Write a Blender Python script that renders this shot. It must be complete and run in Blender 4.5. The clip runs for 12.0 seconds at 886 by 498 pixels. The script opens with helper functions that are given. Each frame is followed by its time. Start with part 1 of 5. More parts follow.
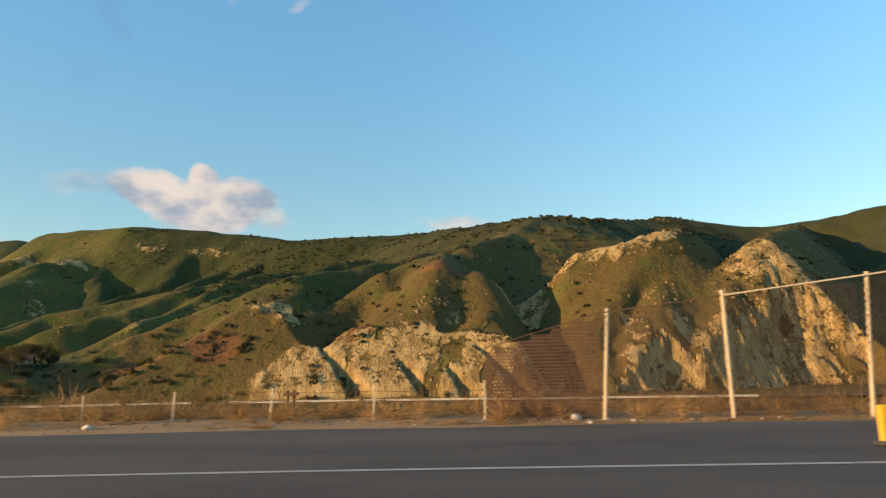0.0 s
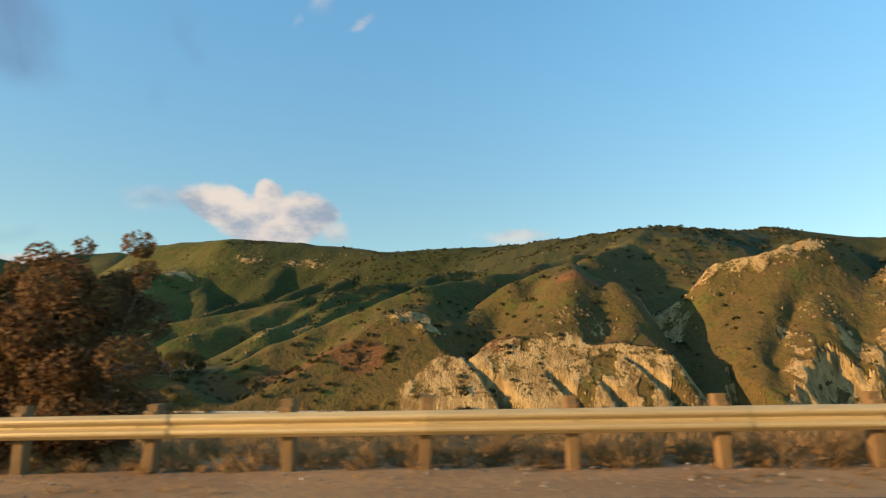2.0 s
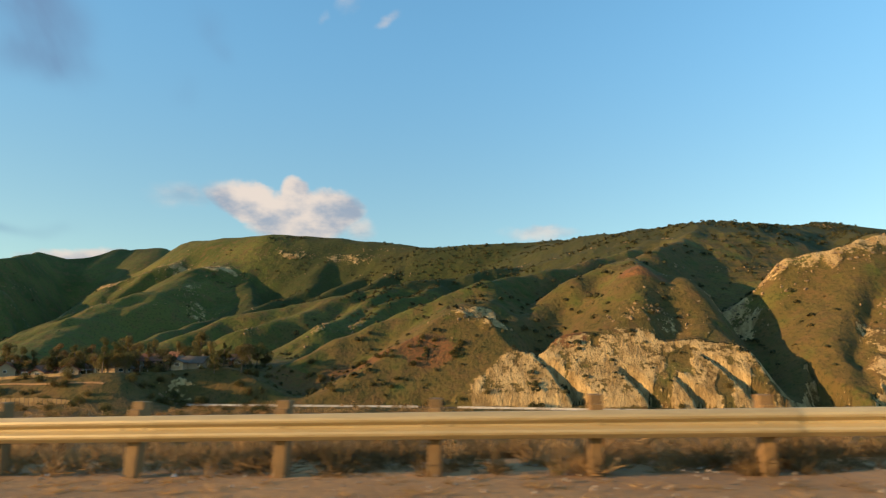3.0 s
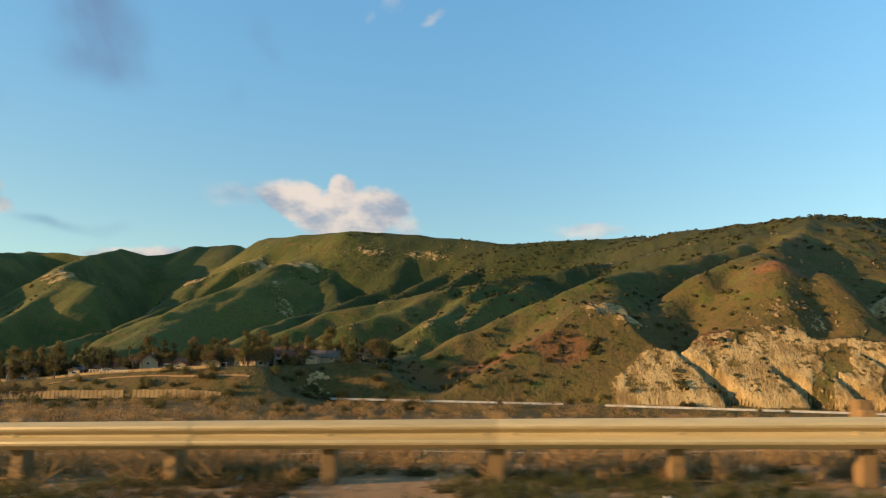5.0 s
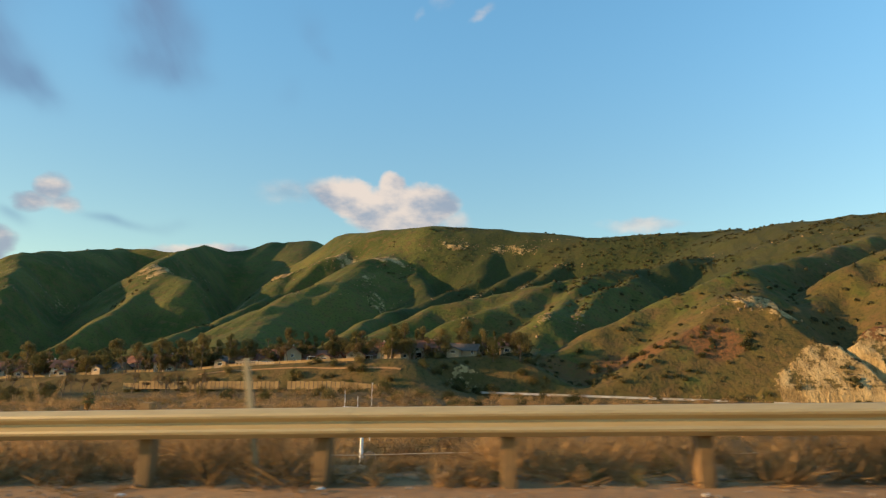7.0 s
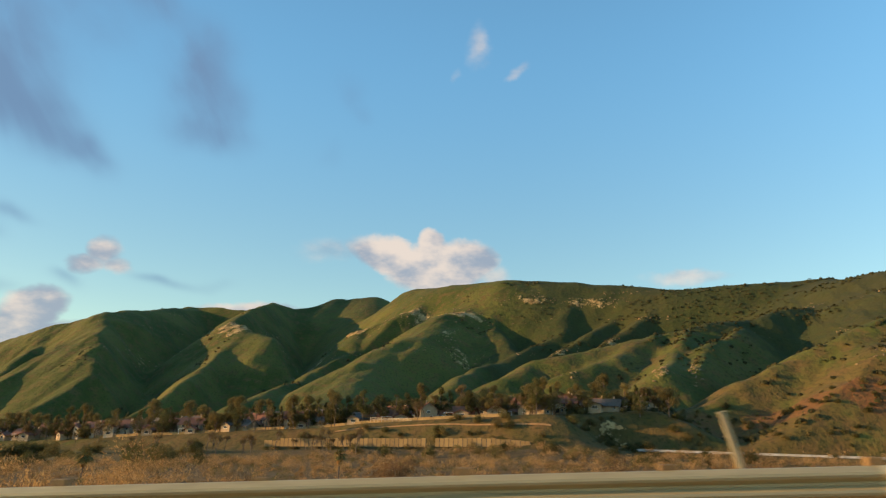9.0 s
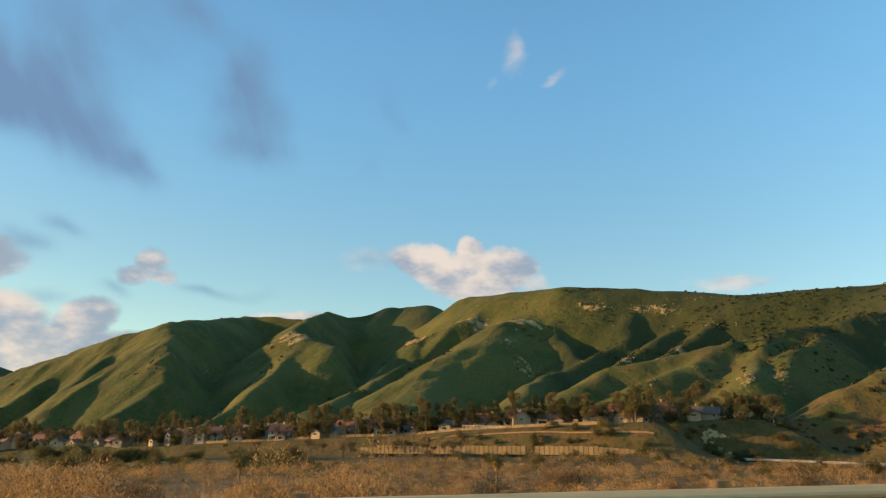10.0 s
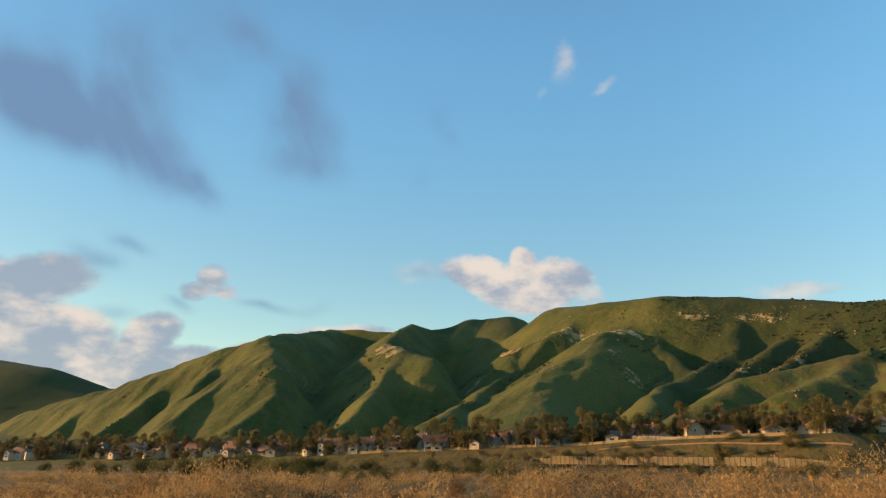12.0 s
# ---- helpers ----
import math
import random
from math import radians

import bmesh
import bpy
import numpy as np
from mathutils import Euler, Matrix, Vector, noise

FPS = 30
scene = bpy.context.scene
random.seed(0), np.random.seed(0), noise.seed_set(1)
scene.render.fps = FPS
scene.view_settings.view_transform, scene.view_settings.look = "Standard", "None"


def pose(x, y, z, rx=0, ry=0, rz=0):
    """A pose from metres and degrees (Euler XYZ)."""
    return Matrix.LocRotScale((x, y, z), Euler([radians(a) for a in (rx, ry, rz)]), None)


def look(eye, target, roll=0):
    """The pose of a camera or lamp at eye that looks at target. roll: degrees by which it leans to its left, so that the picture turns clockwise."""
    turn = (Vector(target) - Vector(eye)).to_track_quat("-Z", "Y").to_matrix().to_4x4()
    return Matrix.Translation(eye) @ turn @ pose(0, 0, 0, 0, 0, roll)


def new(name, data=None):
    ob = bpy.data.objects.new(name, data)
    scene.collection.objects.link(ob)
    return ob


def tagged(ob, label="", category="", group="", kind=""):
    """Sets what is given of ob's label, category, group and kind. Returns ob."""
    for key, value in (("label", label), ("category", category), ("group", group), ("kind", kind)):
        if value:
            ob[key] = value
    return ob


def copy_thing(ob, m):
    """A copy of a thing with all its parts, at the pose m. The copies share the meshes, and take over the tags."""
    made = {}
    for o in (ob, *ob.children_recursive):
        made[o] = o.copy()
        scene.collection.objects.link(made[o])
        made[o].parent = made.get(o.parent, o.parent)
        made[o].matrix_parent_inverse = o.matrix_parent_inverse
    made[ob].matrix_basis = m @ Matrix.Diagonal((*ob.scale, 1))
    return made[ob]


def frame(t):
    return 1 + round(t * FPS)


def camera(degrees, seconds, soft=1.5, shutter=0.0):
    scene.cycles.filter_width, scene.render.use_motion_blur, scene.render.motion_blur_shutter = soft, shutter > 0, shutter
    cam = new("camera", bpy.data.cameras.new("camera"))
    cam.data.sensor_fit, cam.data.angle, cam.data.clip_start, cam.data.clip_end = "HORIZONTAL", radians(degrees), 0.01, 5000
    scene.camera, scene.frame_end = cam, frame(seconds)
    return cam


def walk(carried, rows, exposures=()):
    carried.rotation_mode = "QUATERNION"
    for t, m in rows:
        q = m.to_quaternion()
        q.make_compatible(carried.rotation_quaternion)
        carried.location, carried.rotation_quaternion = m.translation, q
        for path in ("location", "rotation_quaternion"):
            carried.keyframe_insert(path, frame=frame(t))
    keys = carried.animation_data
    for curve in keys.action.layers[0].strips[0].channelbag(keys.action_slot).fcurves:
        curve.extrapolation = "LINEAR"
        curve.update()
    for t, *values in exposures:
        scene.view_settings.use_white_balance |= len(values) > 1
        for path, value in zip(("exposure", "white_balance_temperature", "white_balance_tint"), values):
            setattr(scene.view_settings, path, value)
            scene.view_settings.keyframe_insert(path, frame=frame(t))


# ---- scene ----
# The camera rides in a car: seconds, place, and degrees of yaw, pitch and roll.
cam = camera(68.1, 12.0, soft=1.3, shutter=0.09)
ROWS = [
    (0.0, 0.00, 0.00, 1.60, 1.29, 9.88, -1.00),
    (0.5, -11.08, 1.10, 1.54, 2.37, 10.19, -0.88),
    (1.0, -22.16, 1.92, 1.44, 4.08, 10.44, -0.46),
    (1.5, -33.25, 2.50, 1.31, 5.81, 10.64, -0.12),
    (2.0, -44.36, 2.85, 1.14, 6.51, 11.06, -0.06),
    (2.5, -55.48, 2.99, 0.93, 7.55, 10.91, 0.10),
    (2.6, -57.71, 2.99, 0.88, 7.83, 10.86, 0.17),
    (4.3, -95.76, 1.81, -0.12, 10.84, 10.50, 0.83),
    (4.5, -100.26, 1.51, -0.27, 11.35, 10.45, 0.88),
    (5.0, -111.56, 0.61, -0.66, 12.76, 10.49, 1.14),
    (5.5, -122.91, -0.52, -1.08, 13.81, 10.67, 1.23),
    (6.0, -134.31, -1.93, -1.53, 15.07, 10.66, 1.42),
    (6.5, -145.77, -3.62, -2.02, 16.12, 10.55, 1.51),
    (7.0, -157.31, -5.63, -2.53, 17.20, 10.01, 1.66),
    (7.2, -161.94, -6.54, -2.75, 17.68, 9.71, 1.68),
    (8.8, -199.45, -16.24, -4.61, 19.97, 14.53, 1.57),
    (9.0, -204.21, -17.81, -4.86, 20.84, 14.78, 1.55),
    (9.5, -216.15, -22.14, -5.51, 23.00, 15.25, 1.76),
    (10.0, -228.20, -27.10, -6.17, 24.36, 15.40, 1.75),
    (10.5, -240.35, -32.78, -6.85, 25.67, 15.79, 1.78),
    (11.0, -252.61, -39.24, -7.55, 26.80, 15.99, 1.86),
    (11.5, -264.98, -46.56, -8.26, 27.85, 16.00, 2.06),
    (12.0, -277.48, -54.84, -8.98, 29.15, 16.28, 1.97),
]


def ride(x, y, z, yaw, pitch, roll):
    return pose(x, y, z, 0, 0, yaw) @ pose(0, 0, 0, 90 + pitch, 0, 0) @ pose(0, 0, 0, 0, 0, roll)


walk(cam, [(t, ride(*rest)) for t, *rest in ROWS])

# ---- world, sun, exposure ----
SUN_AZ, SUN_EL = -112.0, 9.6          # degrees from +y towards +x, and above the horizon
scene.view_settings.exposure = 0.70


def sun_way():
    a, e = radians(SUN_AZ), radians(SUN_EL)
    return Vector((math.sin(a) * math.cos(e), math.cos(a) * math.cos(e), math.sin(e)))


sun = new("sun", bpy.data.lights.new("sun", "SUN"))
sun.data.energy, sun.data.angle, sun.data.color = 5.0, radians(0.6), (1.0, 0.62, 0.28)
sun.matrix_world = look((0, 0, 300), Vector((0, 0, 300)) - sun_way())

# Clouds: degrees of azimuth and height above the horizon, half width, half height, tilt, weight.
BRIGHT_CLOUDS = [
    (-21.4, 13.0, 4.8, 2.5, 0, 1.3), (-25.2, 13.9, 4.4, 1.7, -16, 1.1), (-21.9, 14.9, 1.5, 1.8, 0, 1.1), (-18.8, 13.8, 3.0, 2.0, 0, 1.1), (-16.6, 12.6, 2.4, 1.4, -30, 0.45), (-31.0, 14.2, 4.2, 1.3, 0, 0.34),
    (-48.6, 12.4, 1.5, 1.5, 20, 0.72), (-49.6, 11.3, 2.0, 1.0, 12, 0.72), (-47.6, 11.2, 1.5, 0.9, -15, 0.55), (-18.0, 32.0, 1.5, 2.3, -6, 0.36), (-20.0, 29.7, 0.9, 0.8, 30, 0.26), (-14.1, 29.9, 1.8, 0.6, 30, 0.34), (0.0, 12.0, 4.6, 0.8, 0, 0.42),
    (-60.6, 10.9, 4.0, 1.9, 8, 1.0), (-64.0, 9.6, 5.0, 2.4, 0, 1.1), (-60.0, 6.8, 6.0, 2.4, 0, 1.1), (-53.2, 7.4, 2.8, 1.7, 28, 1.0), (-57.0, 5.0, 6.0, 2.4, 0, 1.1), (-50.4, 5.6, 6.5, 1.4, 0, 1.0),
    (-52.5, 3.4, 8.0, 2.2, 0, 1.15), (-63.0, 2.6, 8.0, 4.4, 0, 1.2), (-45.6, 6.3, 3.2, 0.9, 8, 0.8), (-37.5, 8.6, 5.4, 0.8, 4, 0.7), (-45.0, 1.5, 6.0, 2.4, 0, 1.0), (-95.0, 10.0, 22.0, 9.0, 0, 1.0),
]
GREY_CLOUDS = [
    (-58.6, 22.9, 5.4, 3.0, -24, 1.25), (-55.0, 20.8, 4.2, 2.2, -28, 0.9), (-52.2, 19.3, 2.6, 1.3, -28, 0.7), (-64.0, 23.6, 5.0, 3.0, -10, 1.1), (-56.0, 28.5, 8.0, 5.0, 0, 0.7),
    (-47.0, 31.8, 4.2, 1.6, -22, 0.6), (-42.8, 28.8, 3.4, 3.4, 8, 0.8), (-42.3, 24.8, 3.2, 3.0, -6, 0.8), (-43.0, 22.4, 3.2, 1.7, 0, 0.85), (-30.2, 27.4, 1.5, 2.2, 30, 0.36), (-28.4, 25.5, 1.2, 0.8, -30, 0.26),
    (-31.6, 22.3, 1.2, 1.4, 0, 0.36), (-54.9, 14.4, 2.2, 0.65, -18, 0.75), (-43.2, 10.4, 3.2, 0.5, 0, 0.70), (-57.6, 13.0, 2.2, 1.2, -10, 0.6), (-58.0, 8.7, 3.6, 0.7, 0, 0.6), (-51.6, 9.4, 1.8, 0.5, -20, 0.5),
    (-50.0, 37.0, 14.0, 4.0, 0, 0.4), (-95.0, 30.0, 22.0, 12.0, 0, 0.9),
]


class Graph:
    """Short hands for building node trees."""

    def __init__(self, tree):
        self.tree = tree

    def node(self, kind, **values):
        n = self.tree.nodes.new(kind)
        for key, value in values.items():
            n.inputs[key].default_value = value
        return n

    def link(self, a, b):
        self.tree.links.new(a, b)

    def put(self, value, socket):
        if isinstance(value, (int, float, tuple)):
            socket.default_value = value
        else:
            self.link(value, socket)

    def math(self, op, a, b=None, c=None, clamp=False):
        n = self.tree.nodes.new("ShaderNodeMath")
        n.operation, n.use_clamp = op, clamp
        for value, socket in zip((a, b, c), n.inputs):
            if value is not None:
                self.put(value, socket)
        return n.outputs[0]

    def noise(self, vector, scale, detail=4.0, rough=0.55, distortion=0.0):
        n = self.tree.nodes.new("ShaderNodeTexNoise")
        n.inputs["Scale"].default_value, n.inputs["Detail"].default_value = scale, detail
        n.inputs["Roughness"].default_value, n.inputs["Distortion"].default_value = rough, distortion
        if vector is not None:
            self.link(vector, n.inputs["Vector"])
        return n.outputs[0]

    def step(self, value, low, high, to_low=0.0, to_high=1.0):
        n = self.tree.nodes.new("ShaderNodeMapRange")
        n.interpolation_type = "SMOOTHSTEP"
        self.put(value, n.inputs["Value"])
        for key, v in (("From Min", low), ("From Max", high), ("To Min", to_low), ("To Max", to_high)):
            n.inputs[key].default_value = v
        return n.outputs[0]

    def mix(self, factor, a, b, blend="MIX"):
        n = self.tree.nodes.new("ShaderNodeMix")
        n.data_type, n.blend_type = "RGBA", blend
        self.put(factor, n.inputs[0])
        for value, socket in ((a, n.inputs[6]), (b, n.inputs[7])):
            self.put((*value, 1.0) if isinstance(value, tuple) and len(value) == 3 else value, socket)
        return n.outputs[2]

    def scaled(self, vector, x, y, z):
        n = self.tree.nodes.new("ShaderNodeMapping")
        n.inputs["Scale"].default_value = (x, y, z)
        self.link(vector, n.inputs["Vector"])
        return n.outputs[0]


def build_world():
    world = bpy.data.worlds.new("sky")
    world.use_nodes = True
    scene.world = world
    world.node_tree.nodes.clear()
    g = Graph(world.node_tree)
    sky = g.node("ShaderNodeTexSky")
    sky.sky_type, sky.sun_disc = "NISHITA", False
    sky.sun_elevation, sky.sun_rotation = radians(SUN_EL), radians(SUN_AZ)
    sky.altitude, sky.air_density, sky.dust_density, sky.ozone_density = 100, 1.0, 0.35, 2.2
    way = g.node("ShaderNodeTexCoord").outputs["Generated"]
    split = g.node("ShaderNodeSeparateXYZ")
    g.link(way, split.inputs[0])
    az = g.math("MULTIPLY", g.math("ARCTAN2", split.outputs[0], split.outputs[1]), 57.2958)
    el = g.math("MULTIPLY", g.math("ARCSINE", split.outputs[2]), 57.2958)
    flat = g.node("ShaderNodeCombineXYZ")
    g.link(az, flat.inputs[0])
    g.link(el, flat.inputs[1])
    soft_a = g.math("SUBTRACT", g.noise(g.scaled(flat.outputs[0], 0.10, 0.12, 7), 1.0, 2.5, 0.5), 0.5)
    soft_b = g.math("SUBTRACT", g.noise(g.scaled(flat.outputs[0], 0.11, 0.12, 9), 1.0, 2.5, 0.5), 0.5)
    warp_a = g.math("SUBTRACT", g.noise(g.scaled(flat.outputs[0], 0.22, 0.30, 1), 1.0, 4.0, 0.55), 0.5)
    warp_b = g.math("SUBTRACT", g.noise(g.scaled(flat.outputs[0], 0.25, 0.34, 3), 1.0, 5.0, 0.6), 0.5)
    fine = g.noise(g.scaled(flat.outputs[0], 0.45, 0.62, 1), 1.0, 4.0, 0.5)

    def cover(blobs, warp, shift_a, shift_b, haze):
        """How dense the clouds are in a direction, and how far it lies on their sunny side."""
        a = g.math("ADD", az, g.math("MULTIPLY", shift_a, warp * 1.5))
        e = g.math("ADD", el, g.math("MULTIPLY", shift_b, warp))
        total = sunny = None
        for ba, be, wa, we, tilt, weight in blobs:
            c, n = math.cos(radians(tilt)), math.sin(radians(tilt))
            flat_a = g.math("MULTIPLY", g.math("SUBTRACT", a, ba), math.cos(radians(be)))
            up = g.math("SUBTRACT", e, be)
            u = g.math("ADD", g.math("MULTIPLY", flat_a, c / (wa * math.cos(radians(be)))), g.math("MULTIPLY", up, n / (wa * math.cos(radians(be)))))
            v = g.math("ADD", g.math("MULTIPLY", flat_a, -n / we), g.math("MULTIPLY", up, c / we))
            r = g.math("ADD", g.math("MULTIPLY", u, u), g.math("MULTIPLY", v, v))
            if haze:
                w = g.math("MULTIPLY", g.math("POWER", 2.718, g.math("MULTIPLY", r, -1.1)), weight)
                total = w if total is None else g.math("ADD", total, w)
            else:
                w = g.math("MULTIPLY", g.math("MAXIMUM", g.math("SUBTRACT", 1.2, r), 0.0), weight)
                side = g.math("MULTIPLY", w, g.math("SUBTRACT", g.math("MULTIPLY", v, 0.5), g.math("MULTIPLY", u, 0.6)))
                total = w if total is None else g.math("MAXIMUM", total, w)
                sunny = side if sunny is None else g.math("ADD", sunny, side)
        return total, sunny

    white, sunny = cover(BRIGHT_CLOUDS, 1.7, warp_a, warp_b, False)
    grey, _ = cover(GREY_CLOUDS, 4.5, soft_a, soft_b, True)
    puff = g.math("ADD", white, g.math("MULTIPLY", g.math("SUBTRACT", fine, 0.5), 0.55))
    alpha = g.math("MULTIPLY", g.step(puff, 0.02, 0.85), g.step(white, 0.02, 0.45))
    turned = g.node("ShaderNodeMapping")
    turned.inputs["Rotation"].default_value = (0, 0, radians(52))
    g.link(flat.outputs[0], turned.inputs["Vector"])
    streak = g.noise(g.scaled(turned.outputs[0], 0.09, 0.17, 1), 1.0, 4.0, 0.5, 0.3)
    veil = g.math("MULTIPLY", grey, g.step(streak, 0.28, 0.70, 0.55, 1.25))
    veil = g.math("MULTIPLY", g.step(veil, 0.0, 1.30), 0.92)
    lumps = g.math("SUBTRACT", g.noise(g.scaled(flat.outputs[0], 0.22, 0.40, 5), 1.0, 5.0, 0.55), 0.5)
    broad = g.math("SUBTRACT", g.noise(g.scaled(flat.outputs[0], 0.09, 0.20, 8), 1.0, 3.0, 0.5), 0.5)
    bank = g.step(az, -42.0, -52.0, 0.0, 1.0)
    shade = g.math("ADD", g.math("MULTIPLY", lumps, 4.4), g.math("MULTIPLY", g.math("SUBTRACT", g.math("MULTIPLY", broad, 4.0), 0.55), bank))
    body = g.mix(g.step(g.math("ADD", g.math("MULTIPLY", sunny, 0.5), shade), -0.85, 0.55), (1.34, 1.55, 1.92), (3.45, 2.88, 2.46))
    sky_tint = g.mix(1.0, sky.outputs[0], g.mix(g.step(el, 6.0, 34.0), (1.04, 1.04, 0.87), (1.10, 1.48, 1.44)), "MULTIPLY")
    side = g.step(az, -78.0, -18.0, 0.72, 1.0)
    dim = g.node("ShaderNodeCombineXYZ")
    for k in range(3):
        g.link(side, dim.inputs[k])
    sky_tint = g.mix(1.0, sky_tint, dim.outputs[0], "MULTIPLY")
    colour = g.mix(g.math("MULTIPLY", alpha, 0.9), g.mix(veil, sky_tint, (0.66, 1.10, 1.78)), body)
    back = g.node("ShaderNodeBackground", Strength=0.157)
    g.link(colour, back.inputs[0])
    g.link(back.outputs[0], g.node("ShaderNodeOutputWorld").inputs[0])


build_world()


# ---- materials ----
def material(name, colours, scale=1.0, rough=0.85, metal=0.0, bump=0.2, bump_scale=None, spread=(0.35, 0.65), fine=6.0, spots=None,
             stretch=(1, 1, 1), per_object=0.0):
    """A surface of two colours mixed by coarse and fine noise, with relief. spots: a third colour and its share."""
    mat = bpy.data.materials.new(name)
    mat.use_nodes = True
    g = Graph(mat.node_tree)
    shader = mat.node_tree.nodes["Principled BSDF"]
    place = g.node("ShaderNodeTexCoord").outputs["Object"]
    place = g.scaled(place, *stretch)
    coarse, small = g.noise(place, scale, 4.0), g.noise(place, scale * fine, 5.0, 0.65)
    both = g.math("ADD", g.math("MULTIPLY", coarse, 0.6), g.math("MULTIPLY", small, 0.4))
    colour = g.mix(g.step(both, *spread), colours[0], colours[1])
    if spots:
        colour = g.mix(g.step(g.noise(place, scale * fine * 0.45, 5.0, 0.7), 0.70 - spots[1], 0.78 - spots[1]), colour, spots[0])
    if per_object:
        info = g.node("ShaderNodeObjectInfo").outputs["Random"]
        value = g.math("ADD", g.math("MULTIPLY", info, per_object), 1 - per_object / 2)
        grey = g.node("ShaderNodeCombineXYZ")
        for k in range(3):
            g.link(value, grey.inputs[k])
        colour = g.mix(1.0, colour, grey.outputs[0], "MULTIPLY")
    g.link(colour, shader.inputs["Base Color"])
    shader.inputs["Metallic"].default_value = metal
    g.link(g.step(small, 0.3, 0.7, max(rough - 0.1, 0.05), min(rough + 0.08, 1.0)), shader.inputs["Roughness"])
    if bump:
        relief = g.node("ShaderNodeBump", Strength=bump, Distance=0.02 if not bump_scale else bump_scale)
        g.link(small, relief.inputs["Height"])
        g.link(relief.outputs[0], shader.inputs["Normal"])
    return mat


def hill_material():
    """Grass, dry brush, red soil and pale rock, told apart by the ground's own kinds. Dark brush colour doubles as
    cloud shade.
    """
    mat = bpy.data.materials.new("hillside")
    mat.use_nodes = True
    g = Graph(mat.node_tree)
    shader = mat.node_tree.nodes["Principled BSDF"]
    place = g.node("ShaderNodeTexCoord").outputs["Object"]

    def kind(name):
        n = g.node("ShaderNodeAttribute")
        n.attribute_name = name
        return n.outputs["Fac"]

    wide, mid, small = g.noise(place, 0.012, 4.0), g.noise(place, 0.06, 5.0, 0.6), g.noise(place, 0.45, 5.0, 0.65)
    grass = g.mix(g.step(wide, 0.38, 0.62), (0.058, 0.073, 0.016), (0.112, 0.112, 0.027))
    dry = g.mix(g.step(mid, 0.35, 0.65), (0.142, 0.082, 0.031), (0.092, 0.070, 0.023))
    colour = g.mix(g.math("MULTIPLY", g.step(g.math("ADD", mid, g.math("MULTIPLY", kind("dry"), 0.55)), 0.55, 0.85), 0.8), grass, dry)
    colour = g.mix(g.math("MULTIPLY", g.step(g.noise(place, 0.10, 6.0, 0.68), 0.45, 0.68), 0.68), colour, (0.140, 0.083, 0.034))
    colour = g.mix(g.math("MULTIPLY", g.step(small, 0.50, 0.66), 0.58), colour, (0.030, 0.036, 0.013))
    # Dark green brush, its colour also painting in cloud shade on the slopes.
    colour = g.mix(g.math("MULTIPLY", g.step(g.math("ADD", kind("shaded_brush"), g.math("MULTIPLY", g.math("SUBTRACT", mid, 0.5), 1.3)), 0.35, 0.75), 0.75), colour, g.mix(g.step(small, 0.35, 0.65), (0.022, 0.032, 0.011), (0.050, 0.056, 0.018)))
    soil = g.mix(g.step(small, 0.35, 0.65), (0.205, 0.092, 0.036), (0.115, 0.068, 0.028))
    colour = g.mix(g.step(g.math("ADD", kind("soil"), g.math("MULTIPLY", g.math("SUBTRACT", small, 0.5), 1.1)), 0.36, 0.62), colour, soil)
    bed = g.mix(g.step(small, 0.35, 0.65), (0.185, 0.112, 0.042), (0.105, 0.070, 0.027))
    colour = g.mix(g.step(g.math("ADD", kind("wash"), g.math("MULTIPLY", g.math("SUBTRACT", mid, 0.5), 1.0)), 0.35, 0.65), colour, bed)
    tall = g.scaled(place, 1.0, 0.6, 0.35)
    grain, crack = g.noise(tall, 0.16, 6.0, 0.7), g.noise(tall, 0.9, 5.0, 0.7)
    rock = g.mix(g.step(grain, 0.35, 0.62), (0.240, 0.158, 0.064), (0.500, 0.355, 0.160))
    rock = g.mix(g.math("MULTIPLY", g.step(crack, 0.55, 0.68), 0.8), rock, (0.090, 0.066, 0.028))
    edge = g.math("ADD", g.math("MULTIPLY", g.math("SUBTRACT", small, 0.5), 1.5), g.math("MULTIPLY", g.math("SUBTRACT", g.noise(place, 0.13, 4.0), 0.5), 1.1))
    colour = g.mix(g.step(g.math("ADD", kind("rock"), edge), 0.42, 0.62), colour, rock)
    g.link(colour, shader.inputs["Base Color"])
    shader.inputs["Roughness"].default_value = 0.95
    shader.inputs["Specular IOR Level"].default_value = 0.15
    relief = g.node("ShaderNodeBump", Strength=0.9, Distance=1.3)
    shape = g.math("ADD", g.math("MULTIPLY", grain, 1.2), g.math("MULTIPLY", crack, 0.9))
    lumps = g.math("ADD", g.math("MULTIPLY", shape, g.step(kind("rock"), 0.1, 0.6)), g.math("ADD", g.math("MULTIPLY", small, 0.5), g.math("MULTIPLY", g.noise(place, 0.13, 3.0), 1.3)))
    g.link(g.math("MULTIPLY", lumps, g.math("SUBTRACT", 1.0, g.math("MULTIPLY", kind("wash"), 0.85))), relief.inputs["Height"])
    g.link(relief.outputs[0], shader.inputs["Normal"])
    return mat


